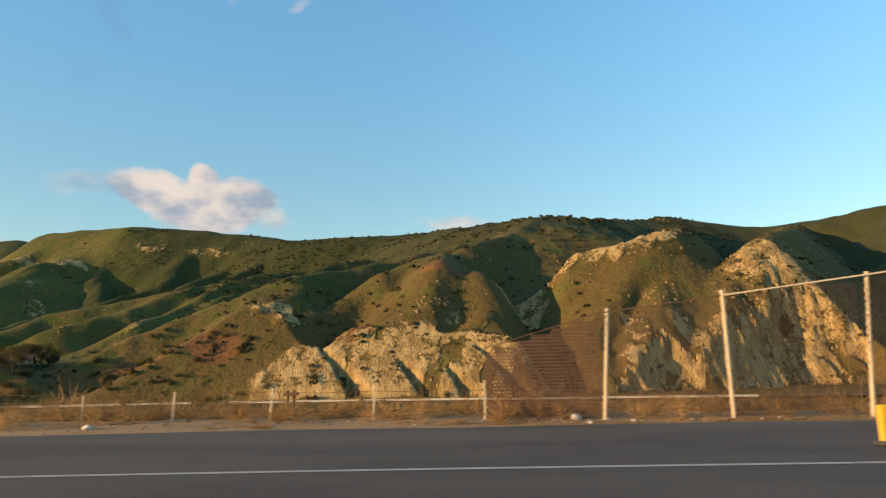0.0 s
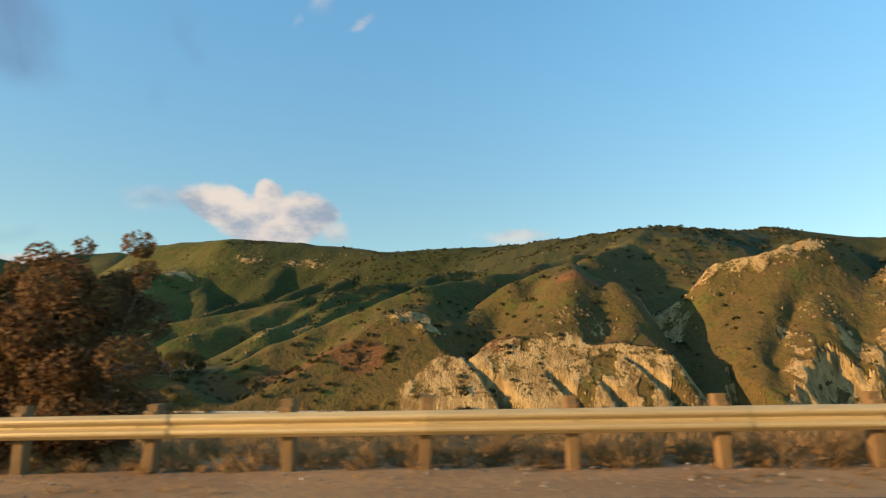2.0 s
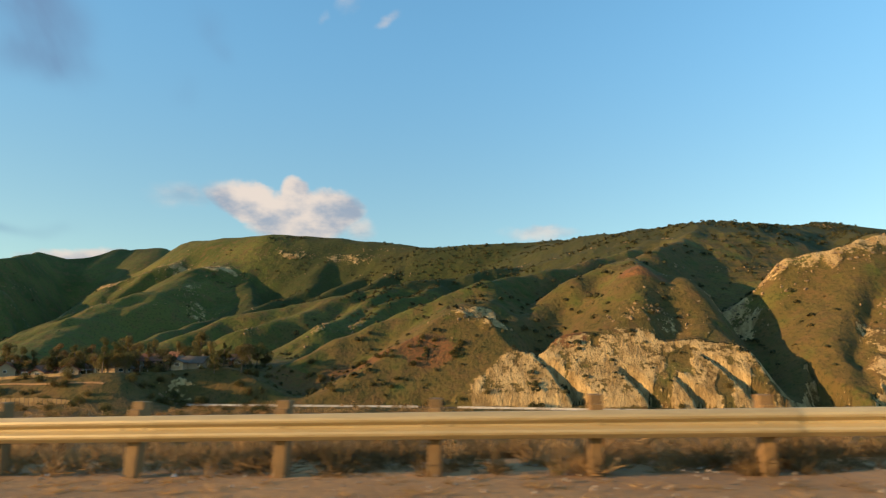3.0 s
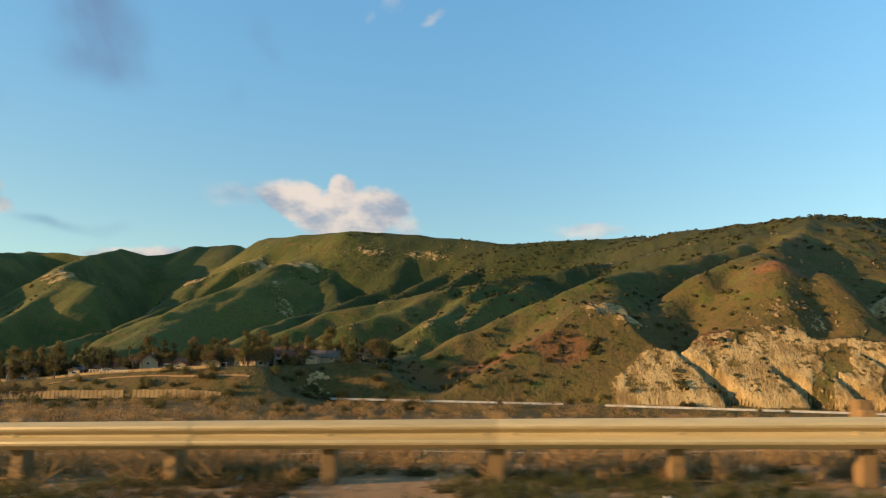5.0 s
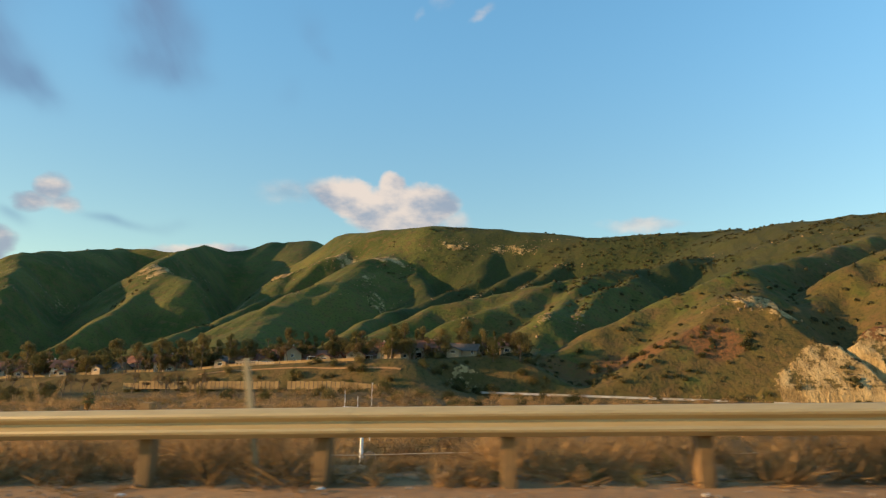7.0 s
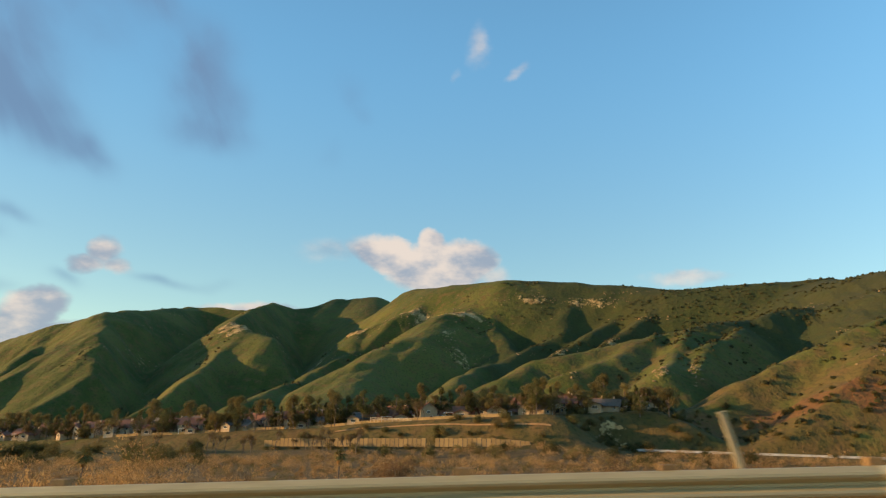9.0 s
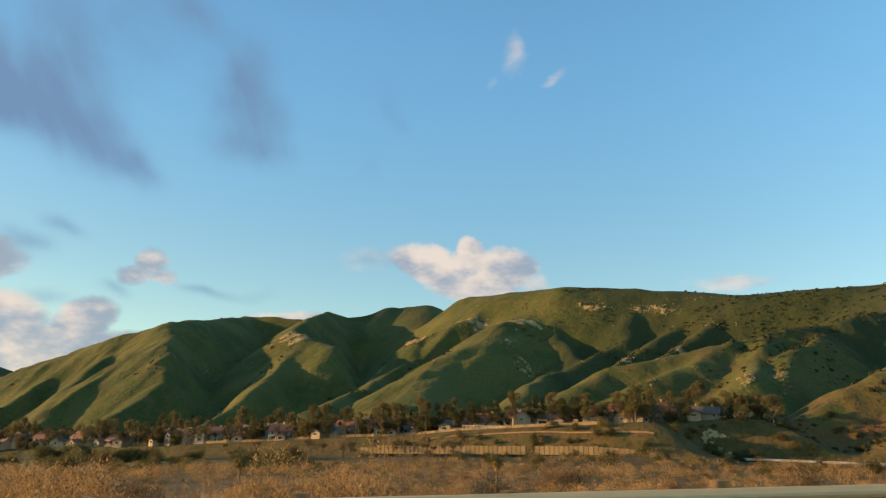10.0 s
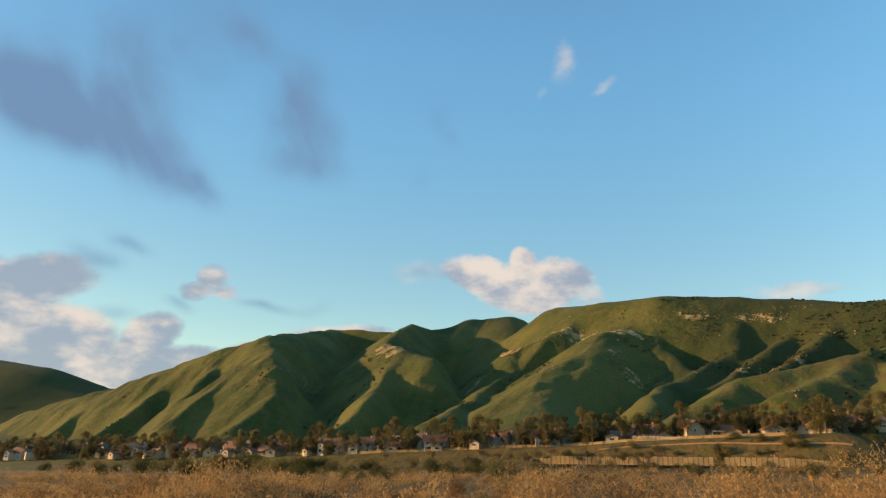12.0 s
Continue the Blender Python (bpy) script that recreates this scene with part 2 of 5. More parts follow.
HILL = hill_material()
ASPHALT = material("asphalt", ((0.046, 0.035, 0.026), (0.092, 0.068, 0.047)), 0.45, 0.88, bump=0.35, fine=55, spots=((0.13, 0.095, 0.062), 0.03), stretch=(0.30, 1, 1), spread=(0.40, 0.60))
PAINT_WHITE = material("road_paint", ((0.46, 0.43, 0.37), (0.34, 0.31, 0.27)), 2.5, 0.7, bump=0.1, spots=((0.12, 0.115, 0.11), 0.05))
DIRT = material("verge_dirt", ((0.255, 0.132, 0.046), (0.390, 0.215, 0.080)), 0.5, 0.95, bump=0.6, bump_scale=0.05, fine=14, spots=((0.13, 0.085, 0.040), 0.07))
STEEL = material("galvanised_steel", ((0.46, 0.34, 0.155), (0.58, 0.44, 0.22)), 0.9, 0.5, metal=0.2, bump=0.05, fine=9, spots=((0.26, 0.19, 0.12), 0.0), stretch=(0.35, 3, 3), per_object=0.34)
TIMBER = material("weathered_timber", ((0.255, 0.150, 0.055), (0.175, 0.104, 0.040)), 3.0, 0.85, bump=0.4, fine=7, stretch=(4, 4, 0.6), per_object=0.35)
RUSTY_TIMBER = material("red_brown_timber", ((0.150, 0.070, 0.030), (0.100, 0.046, 0.021)), 2.0, 0.85, bump=0.4, fine=7, stretch=(4, 4, 0.6))
DARK_STEEL = material("dark_steel", ((0.055, 0.055, 0.055), (0.11, 0.10, 0.09)), 2.0, 0.6, metal=0.4, bump=0.1)


# ---- ground ----
def lattice(ix, iy, seed):
    n = (ix * 374761393 + iy * 668265263 + seed * 974634541) & 0xFFFFFFFF
    n = ((n ^ (n >> 13)) * 1274126177) & 0xFFFFFFFF
    return ((n ^ (n >> 16)) & 0xFFFFFF) / 0xFFFFFF


def value_noise(x, y, seed=0):
    x, y = np.asarray(x, float), np.asarray(y, float)
    fx, fy = np.floor(x), np.floor(y)
    ix, iy, u, v = fx.astype(np.int64), fy.astype(np.int64), x - fx, y - fy
    u, v = u * u * (3 - 2 * u), v * v * (3 - 2 * v)
    a, b = lattice(ix, iy, seed), lattice(ix + 1, iy, seed)
    c, d = lattice(ix, iy + 1, seed), lattice(ix + 1, iy + 1, seed)
    return (a * (1 - u) + b * u) * (1 - v) + (c * (1 - u) + d * u) * v


def fbm(x, y, octaves=4, seed=0):
    """From -1 to 1."""
    total, amp, most = 0.0, 1.0, 0.0
    for k in range(octaves):
        total, most = total + amp * (2 * value_noise(x * 2**k, y * 2**k, seed + k) - 1), most + amp
        amp *= 0.5
    return total / most


def ease(a, b, x):
    t = np.clip((np.asarray(x, float) - a) / (b - a), 0, 1)
    return t * t * (3 - 2 * t)


def bend(coefficients, x):
    """A smooth line given along x in hundreds of metres, straight on past both ends."""
    x = np.asarray(x, float)
    c = np.clip(x, -285, 0)
    return np.polyval(coefficients, c / 100) + (x - c) * np.polyval(np.polyder(coefficients), c / 100) / 100


def lane_y(x):
    """The line that the car follows, seen from above."""
    return bend((-0.8964, -2.2536, -10.2290, -10.3602, 0.0751), x)


def road_z(x):
    return bend((0.0284, -0.0409, -1.5786, 0.3539, 0.4499), np.clip(x, -700, 300))


def rail_y(x):
    """The guardrail's line."""
    return lane_y(x) + 7.1 + 4.4 * np.exp((np.minimum(x, -10) + 16) / 28)


def line_y(x):
    """The white edge line."""
    return lane_y(x) + np.interp(x, (-110, -56, -31, -25, -22.5, -19, -15.5, -12, 0, 40), (4.8, 5.6, 7.1, 7.55, 8.2, 8.4, 7.2, 6.25, 7.45, 10.9))


def pave_y(x):
    """The outer edge of the asphalt."""
    return line_y(x) + np.interp(x, (-33, -24, -19, -15, -10), (0.4, 0.5, 0.9, 2.0, 4.8)) + 0.16 * fbm(np.asarray(x) * 0.35, 0 * np.asarray(x), 3, 5)


# Crests: name, slope to the sides, roundness, points.
CRESTS = [
    ("main_ridge", 1.38, 42, ((-1459, 635, 16), (-1269, 627, 50), (-1139, 643, 84), (-997, 698, 137), (-1122, 1020, 204), (-953, 1061, 221), (-843, 1152, 233), (-685, 1074, 227), (-550, 925, 200), (-448, 887, 197), (-350, 896, 188), (-290, 893, 182), (-216, 860, 167), (-58, 858, 168), (65, 879, 173), (266, 839, 179), (383, 821, 163), (437, 785, 164), (525, 757, 175), (764, 769, 223), (1211, 839, 250))),
    ("far_left_hill", 0.45, 80, ((-2576, 1472, 122), (-2935, 1467, 222), (-3314, 1463, 266), (-3814, 1457, 287))),
    ("spur_a", 1.15, 8, ((-1257, 627, 53), (-1212, 558, 14), (-1185, 488, -26))),
    ("spur_b", 1.2, 8, ((-1156, 643, 80), (-1079, 578, 44), (-1027, 460, -18))),
    ("spur_c", 1.2, 8, ((-1064, 679, 109), (-987, 579, 63), (-924, 451, -14))),
    ("spur_d", 0.95, 10, ((-1007, 710, 132), (-930, 640, 108), (-886, 590, 89), (-845, 563, 69), (-800, 515, 34), (-784, 445, 0), (-776, 410, -20))),
    ("spur_d_arm", 1.05, 8, ((-930, 640, 104), (-918, 551, 61), (-891, 461, 6), (-874, 422, -22))),
    ("spur_e", 0.98, 11, ((-953, 1061, 216), (-860, 850, 162), (-810, 748, 124), (-752, 706, 107), (-702, 684, 93))),
    ("spur_e_arm", 1.15, 7, ((-785, 715, 110), (-757, 664, 76), (-731, 617, 60), (-686, 528, 29), (-664, 430, -12))),
    ("spur_f", 0.96, 13, ((-685, 1074, 227), (-560, 890, 172), (-574, 827, 144), (-630, 800, 116), (-612, 734, 78), (-608, 640, 44), (-575, 480, 8), (-560, 425, -12))),
    ("dome", 0.80, 34, ((-480, 876, 176), (-487, 785, 131), (-495, 672, 88), (-505, 580, 50), (-480, 470, 12), (-470, 430, -6))),
    ("spur_g_arm", 0.92, 9, ((-470, 870, 172), (-458, 820, 146), (-429, 770, 112), (-396, 710, 77))),
    ("spur_g", 0.98, 10, ((-352, 870, 171), (-345, 820, 140), (-345, 770, 106), (-362, 730, 86), (-388, 655, 60), (-400, 590, 42), (-388, 506, 26), (-392, 450, 6))),
    ("spur_h", 0.95, 10, ((-240, 880, 166), (-259, 865, 158), (-288, 810, 126), (-313, 750, 97), (-335, 700, 75), (-357, 640, 53))),
    ("spur_i", 0.95, 9, ((-216, 860, 160), (-250, 780, 118), (-284, 711, 86), (-302, 655, 60))),
    ("low_hill", 0.80, 10, ((-38, 765, 132), (-140, 650, 100), (-204, 591, 80), (-265, 545, 60), (-322, 510, 43), (-340, 475, 28), (-356, 440, 12), (-366, 415, -6))),
    ("low_hill_toe", 0.75, 9, ((-235, 560, 68), (-262, 510, 48), (-289, 470, 31), (-302, 430, 6))),
    ("low_hill_arm", 0.80, 7, ((-204, 575, 74), (-215, 510, 50), (-224, 454, 33), (-228, 415, 8))),
    ("low_hill_end", 0.80, 7, ((-160, 600, 80), (-190, 520, 56), (-202, 474, 36), (-208, 425, 4))),
    ("near_spur", 0.86, 9, ((78, 632, 136), (11, 560, 105), (-61, 470, 72), (-103, 405, 55), (-148, 385, 36), (-181, 365, 20), (-203, 345, 5), (-220, 332, -8))),
    ("near_spur_toe", 0.80, 8, ((-112, 395, 46), (-122, 365, 23), (-131, 340, 8))),
    ("near_spur_face", 0.75, 14, ((-100, 405, 54), (-100, 380, 41), (-99, 356, 27))),
    ("cliff_hill", 0.88, 8, ((70, 590, 122), (10, 470, 85), (-7, 432, 72), (-44, 407, 57), (-66, 391, 40), (-84, 363, 24), (-94, 340, 14))),
    ("cliff_front", 1.1, 9, ((-7, 432, 72), (-12, 387, 60), (-18, 366, 44), (-22, 352, 33))),
    ("cliff_edge", 1.25, 9, ((-7, 420, 66), (10, 389, 54), (11, 352, 27), (24, 332, 13), (38, 318, -10))),
    ("cliff_brow", 2.1, 5, ((-90, 333, 15), (-66, 327, 20), (-55, 339, 27), (-35, 337, 25), (-14, 334, 19), (4, 334, 21), (12, 331, 20), (24, 332, 13))),
    ("peak", 0.68, 34, ((-58, 858, 168), (37, 706, 150), (78, 636, 141), (154, 711, 151), (266, 839, 179))),
    ("band_hill", 0.95, 10, ((256, 783, 158), (195, 560, 112), (150, 440, 84), (131, 414, 79), (126, 390, 50), (122, 368, 22), (120, 344, 4))),
    ("band_arm", 1.15, 5, ((150, 430, 82), (131, 413, 79), (100, 407, 72), (70, 412, 65), (62, 414, 54), (66, 402, 40), (69, 366, 16), (71, 338, 6), (70, 322, -10))),
    ("right_hill", 0.92, 10, ((386, 751, 153), (282, 542, 107), (215, 440, 84), (188, 405, 72), (176, 396, 65), (168, 384, 42), (158, 364, 12), (150, 346, -6))),
    ("right_edge", 0.95, 7, ((190, 408, 71), (198, 392, 48), (206, 384, 32), (212, 374, 12), (216, 362, -4))),
    ("right_low", 0.90, 6, ((122, 384, 40), (92, 354, 16), (86, 336, 2), (84, 322, -10))),
    ("right_knob", 0.95, 6, ((150, 372, 28), (138, 350, 15), (128, 344, 10), (118, 340, 3), (112, 328, -8))),
    ("right_end", 0.70, 20, ((525, 757, 175), (441, 530, 115), (360, 409, 65), (311, 333, 21))),
]

# Bare rock and red soil: place, half widths, weight.
ROCK = [
    (70, 411, 9, 10, 1), (88, 409, 14, 9, 1), (108, 408, 14, 9, 1), (128, 412, 12, 9, 1), (28, 396, 15, 11, 1.2), (44, 404, 11, 12, 1.1),
    (-107, 357, 8, 5, 1), (-95, 352, 8, 5, 1), (180, 399, 13, 12, 1), (186, 388, 15, 11, 1), (170, 386, 12, 11, 0.9), (194, 378, 16, 12, 1), (206, 374, 12, 12, 0.9),
    (91, 352, 8, 8, 0.7), (113, 366, 9, 6, 0.45), (150, 368, 10, 7, 0.45), (86, 330, 9, 12, 1.1), (118, 338, 9, 12, 1.1), (138, 346, 10, 9, 1.0), (160, 352, 12, 9, 0.9), (184, 362, 14, 9, 0.9),
    (-785, 718, 22, 20, 1), (-805, 738, 14, 16, 0.9), (-630, 801, 17, 19, 1.2), (-574, 827, 27, 13, 1.15), (-487, 786, 32, 9, 1.15), (-540, 812, 24, 8, 0.9),
    (-441, 684, 14, 13, 0.62), (-470, 705, 7, 18, 0.6), (-400, 827, 28, 7, 0.9), (-322, 830, 28, 7, 0.8), (-284, 710, 5, 9, 1), (-312, 705, 8, 8, 0.7), (-343, 691, 8, 8, 0.8),
    (-288, 471, 5, 4, 1), (-236, 297, 12, 3, 0.7), (-224, 455, 4, 9, 0.75), (-203, 476, 3, 11, 0.65), (-677, 884, 26, 8, 0.75), (-714, 861, 20, 8, 0.7),
    (-668, 729, 12, 24, 0.6), (-896, 677, 16, 24, 0.4), (-20, 356, 9, 5, 0.6), (-2, 360, 9, 5, 0.6)]
SOIL = [
    (-12, 388, 13, 10, 0.9), (-127, 338, 15, 8, 0.72), (-162, 338, 22, 10, 0.60), (-195, 331, 16, 9, 0.52), (-56, 342, 10, 5, 0.66),
    (-37, 349, 9, 4, 0.43), (143, 432, 26, 16, 0.29)]


def crest_height(points, slope, round_off, x, y):
    best = np.full(np.shape(x), -1e3)
    for (ax, ay, az), (bx, by, bz) in zip(points, points[1:]):
        dx, dy = bx - ax, by - ay
        t = np.clip(((x - ax) * dx + (y - ay) * dy) / (dx * dx + dy * dy), 0, 1)
        d = np.hypot(x - ax - t * dx, y - ay - t * dy)
        lateral = (dx * (y - ay) - dy * (x - ax)) / math.hypot(dx, dy)
        d = d * (1.10 + 0.24 * np.tanh(lateral / 7))
        best = np.maximum(best, az + t * (bz - az) - slope * (np.sqrt(d * d + round_off**2) - round_off))
    return best


# Buttresses of the cliff: how far the foot stands forward along the face.
TEETH = ((-116, 4), (-100, -1), (-72, -6), (-62, -5), (-54, 10), (-45, -1), (-29, -6), (-21, 9), (-14, -2), (-7, -5), (-2, 4), (3, -5), (15, -6), (21, 8), (26, -4), (34, -3), (40, 4), (56, 0), (80, 0))


def foot_y(x, y):
    """Where the cliffs meet the valley: slanting buttresses and clefts."""
    lean = x + 1.1 * (y - 322) + 3 * fbm(x / 16, y / 16, 3, 43)
    tooth = np.interp(lean, [a for a, b in TEETH], [b for a, b in TEETH])
    crag = 3.4 * fbm(lean / 10, y / 16, 3, 31) + 2.6 * fbm(lean / 4.2, y / 7, 3, 37)
    return 317 + tooth + crag + np.interp(x, (-150, -126, -106, -86, 44, 58, 66, 72, 84, 94, 106, 114, 124, 136, 150, 182, 215, 262), (-40, -24, -11, 0, 0, 18, 2, -3, 3, 10, 14, 12, 11, 17, 24, 38, 33, -30))


def cliff_road_y(x):
    """The middle of the road along the foot of the cliffs."""
    return np.interp(x, (-330, -230, -124, -10, 125, 330), (296, 299, 314, 311, 300, 285)) - 3.5


def valley_z(x):
    return np.interp(x, (-980, -683, -454, -335, -230), (-42, -33, -24.5, -20.5, -17.5))


def terrace_z(x):
    """The bench on which the houses stand."""
    return np.interp(x, (-980, -683, -560, -454, -390, -336, -270, -225), (-37, -26.2, -20.2, -13.9, -9.6, -4.8, -0.5, 1.5))


def ground_height(x, y):
    """Height of the land, and how far it is cut back by the cliffs."""
    x, y = np.asarray(x, float), np.asarray(y, float)
    wx, wy = x + 7 * fbm(x / 60, y / 60, 3, 3), y + 7 * fbm(x / 60, y / 60, 3, 9)
    floor = valley_z(x) + 0.9 * fbm(x / 40, y / 40, 3, 12)
    bank = ease(-222, -270, x - 45 * ease(298, 314, y))
    lift = terrace_z(x) - valley_z(x)
    floor = floor + bank * (lift * (0.2 * ease(205, 250, y) + 0.8 * ease(263, 289, y)) + 0.06 * np.clip(y - 300, 0, 200))
    floor = floor + (1 - bank) * (3.4 * ease(286, 300, y) + 6.0 * ease(325, 420, y))
    k = 3.2
    total = np.exp(np.clip((floor - 60) / k, -80, 80))
    for name, slope, round_off, points in CRESTS:
        total += np.exp(np.clip((crest_height(points, slope, round_off, wx, wy) - 60) / k, -80, 80))
    top = 60 + k * np.log(total)
    rise = ease(6, 40, top - floor)
    gully = np.abs(fbm(x / 44, y / 120, 3, 25))
    furrow = np.abs(fbm(x / 15, y / 40, 3, 27))
    top = top + rise * (3.2 * fbm(x / 50, y / 50, 4, 21) - (7.0 * gully + 3.0 * furrow) * ease(860, 640, y) * (0.35 + 0.65 * ease(420, 620, y)) + 2.0 * ease(900, 700, y))
    back = np.clip(y - foot_y(x, y), 0, None)
    rock_wall = np.interp(x, (40, 70), (2.6, 1.8)) * back * (1 + 0.30 * fbm(x / 4.5, y / 3, 3, 44))
    rock_wall = rock_wall + 1.3 * np.clip(rock_wall - np.interp(x, (-100, -70, 50, 80, 150, 180), (9, 21, 24, 10, 12, 34)) * (1 + 0.7 * fbm(x / 16, y / 60, 2, 46)), 0, None)
    wall = floor + 0.4 + rock_wall
    near = ease(-150, -118, x) * (x < 264)
    cut = near * np.clip(top - np.maximum(wall, floor), 0, None)
    top = top - cut
    # The bench of the cliff road.
    away = y - cliff_road_y(x)
    here = ease(-258, -222, x) * ease(330, 300, x)
    bench = -14.85 + 1.15 * np.clip(away - 4.5, 0, None)
    top = top * (1 - here) + np.minimum(top, np.where(away > -60, bench, top)) * here
    level = here * ease(9.5, 6, np.abs(away))
    top = top * (1 - level) + np.minimum(top, -14.85) * level
    # The freeway's bank.
    side = y - rail_y(x)
    bed = road_z(x) - 0.5
    down = ease(1.5, 46, side)
    top = np.where(side < 60, bed * (1 - down) + top * down, top)
    top = np.where(side < -24, bed, top)
    return top, cut


def blobs(items, x, y):
    total = np.zeros(np.shape(x))
    for bx, by, wx, wy, weight in items:
        r = ((x - bx) / wx) ** 2 + ((y - by) / wy) ** 2
        total = np.maximum(total, weight * np.clip(1.6 - r, 0, 1))
    return total


def add_mesh(name, verts, faces, mat, parent=None, smooth=False):
    mesh = bpy.data.meshes.new(name)
    mesh.from_pydata(verts, [], faces)
    mesh.update()
    if smooth:
        mesh.shade_smooth()
    mesh.materials.append(mat)
    ob = new(name, mesh)
    ob.parent = parent
    return ob


def grid_mesh(name, X, Y, Z, mat, kinds=()):
    ny, nx = X.shape
    i = np.arange((ny - 1) * (nx - 1))
    a = (i // (nx - 1)) * nx + i % (nx - 1)
    quads = np.stack([a, a + 1, a + nx + 1, a + nx], -1).astype(np.int32)
    mesh = bpy.data.meshes.new(name)
    mesh.vertices.add(nx * ny)
    mesh.vertices.foreach_set("co", np.stack([X, Y, Z], -1).astype(np.float32).ravel())
    mesh.loops.add(quads.size)
    mesh.loops.foreach_set("vertex_index", quads.ravel())
    mesh.polygons.add(len(quads))
    mesh.polygons.foreach_set("loop_start", (np.arange(len(quads)) * 4).astype(np.int32))
    mesh.polygons.foreach_set("loop_total", np.full(len(quads), 4, np.int32))
    mesh.update(calc_edges=True)
    for key, values in kinds:
        mesh.attributes.new(key, "FLOAT", "POINT").data.foreach_set("value", values.astype(np.float32).ravel())
    mesh.shade_smooth()
    mesh.materials.append(mat)
    return new(name, mesh)


def spaced(*stretches):
    out = []
    for a, b, step in stretches:
        out.append(np.arange(a, b, step))
    return np.concatenate(out)


def build_land():
    xs = spaced((-4200, -1500, 90), (-1500, -260, 3.6), (-260, -130, 2.2), (-130, 230, 1.25), (230, 560, 5), (560, 3600, 120))
    ys = spaced((-3000, -120, 240), (-120, 60, 5), (60, 250, 5), (250, 316, 2), (316, 362, 0.85), (362, 420, 1.7), (420, 540, 3), (540, 1000, 5), (1000, 4400, 130))
    X, Y = np.meshgrid(xs, ys)
    Z, cut = ground_height(X, Y)
    rock = blobs(ROCK, X + 14 * fbm(X / 24, Y / 24, 4, 61), Y + 14 * fbm(X / 24, Y / 24, 4, 66)) * (0.55 + 0.75 * value_noise(X / 9, Y / 5, 68))
    rough = np.clip(rock, 0, 1)
    Z = Z + rough * (2.6 * np.abs(fbm(X / 13, Y / 13, 4, 71)) + 1.2 * fbm(X / 5, Y / 5, 2, 75))
    gx, gy = np.gradient(Z, xs, axis=1), np.gradient(Z, ys, axis=0)
    tilt = np.hypot(gx, gy)
    face = ease(0.8, 1.4, tilt) * np.maximum(ease(0.2, 2.5, cut), ease(352, 340, Y) * ease(310, 316, Y) * ease(-114, -104, X) * ease(60, 44, X)) * (1.0 - 0.6 * ease(0.05, 0.4, fbm(X / 7, Y / 10, 3, 57)))
    face = face * np.where(X < -64, ease(5, 0, Z - (-10 + 0.92 * (X + 106))), 1)
    face = face * np.where(X > 58, ease(-0.12, 0.2, fbm(X / 13, Y / 13, 3, 58)), 1)
    rock = np.maximum(rock * (0.72 + 0.25 * fbm(X / 7, Y / 7, 3, 59)), face)
    soil = np.maximum(blobs(SOIL, X + 6 * fbm(X / 18, Y / 18, 3, 81), Y), 0.22 * ease(-112, -135, X) * ease(-225, -190, X) * ease(352, 330, Y) * ease(312, 322, Y))
    dry = ease(430, 330, Y) * 0.22 + ease(-150, 60, X) * 0.08 + ease(-340, -240, X) * 0.15 - ease(-420, -600, X) * 0.3
    dry = dry + 0.2 * ease(-360, -250, X) + 0.45 * ease(312, 292, Y) - 0.25 * ease(-250, -215, X) * ease(-60, -120, X) * ease(360, 385, Y)
    wash = ease(285, 235, Y) * ease(1, 12, Y - rail_y(X)) * (1 - 0.8 * ease(-330, -420, X) * ease(150, 180, Y))
    # Upper right and far left slopes: brush tone darkened to imitate cloud shade.
    shaded_brush = ease(-520, -330, X) * ease(520, 640, Y) * (1 - 0.5 * ease(200, 400, X)) + 0.35 * ease(-60, 40, X) * ease(420, 520, Y) + ease(-1800, -2300, X)
    land = grid_mesh("ground", X, Y, Z, HILL, (("rock", rock), ("soil", soil), ("dry", dry), ("wash", wash), ("shaded_brush", shaded_brush)))
    tagged(land, "green hillsides with pale rock cliffs and a brown valley", "ground", kind="structure")


build_land()


def strip(name, xs, lows, highs, mat, label, category, across=8, lift=0.0, drop=0.0, rough=0.0):
    """A ribbon of ground along the road between two lines."""
    t = np.linspace(0, 1, across)[:, None]
    X = np.repeat(xs[None, :], across, 0)
    Y = lows[None, :] * (1 - t) + highs[None, :] * t
    Z = road_z(X) + lift + rough * fbm(X * 0.8, Y * 0.8, 4, 91) * np.minimum(1, 4 * t)
    Z = Z - drop * ease(0.55, 1.0, np.repeat(t, len(xs), 1))
    return tagged(grid_mesh(name, X, Y, Z, mat), label, category, kind="structure")


LONG = np.arange(-420.0, 140.0, 0.8)
strip("road", LONG, lane_y(LONG) - 18, pave_y(LONG), ASPHALT, "worn dark grey asphalt freeway lanes and shoulder", "road", across=14)
for RUN in (LONG[LONG < -19.0], LONG[LONG > -13.0]):
    strip("edge_line", RUN, line_y(RUN) - 0.06, line_y(RUN) + 0.06, PAINT_WHITE, "worn white painted edge line", "road marking", across=2, lift=0.006)
strip("verge", LONG, pave_y(LONG) - 0.15, rail_y(LONG) + 5.0, DIRT, "bare brown dirt verge with gravel and litter", "verge", across=40, lift=-0.012, drop=1.3, rough=0.03)


def near_z(x, y):
    """Height of the verge or of the land beyond it."""
    x, y = np.asarray(x, float), np.asarray(y, float)
    t = (y - pave_y(x)) / (rail_y(x) + 5.0 - pave_y(x))
    verge = np.where((t > 0) & (t < 1), road_z(x) - 0.012 - 1.3 * ease(0.55, 1.0, t), -99)
    return np.maximum(ground_height(x, y)[0], verge)


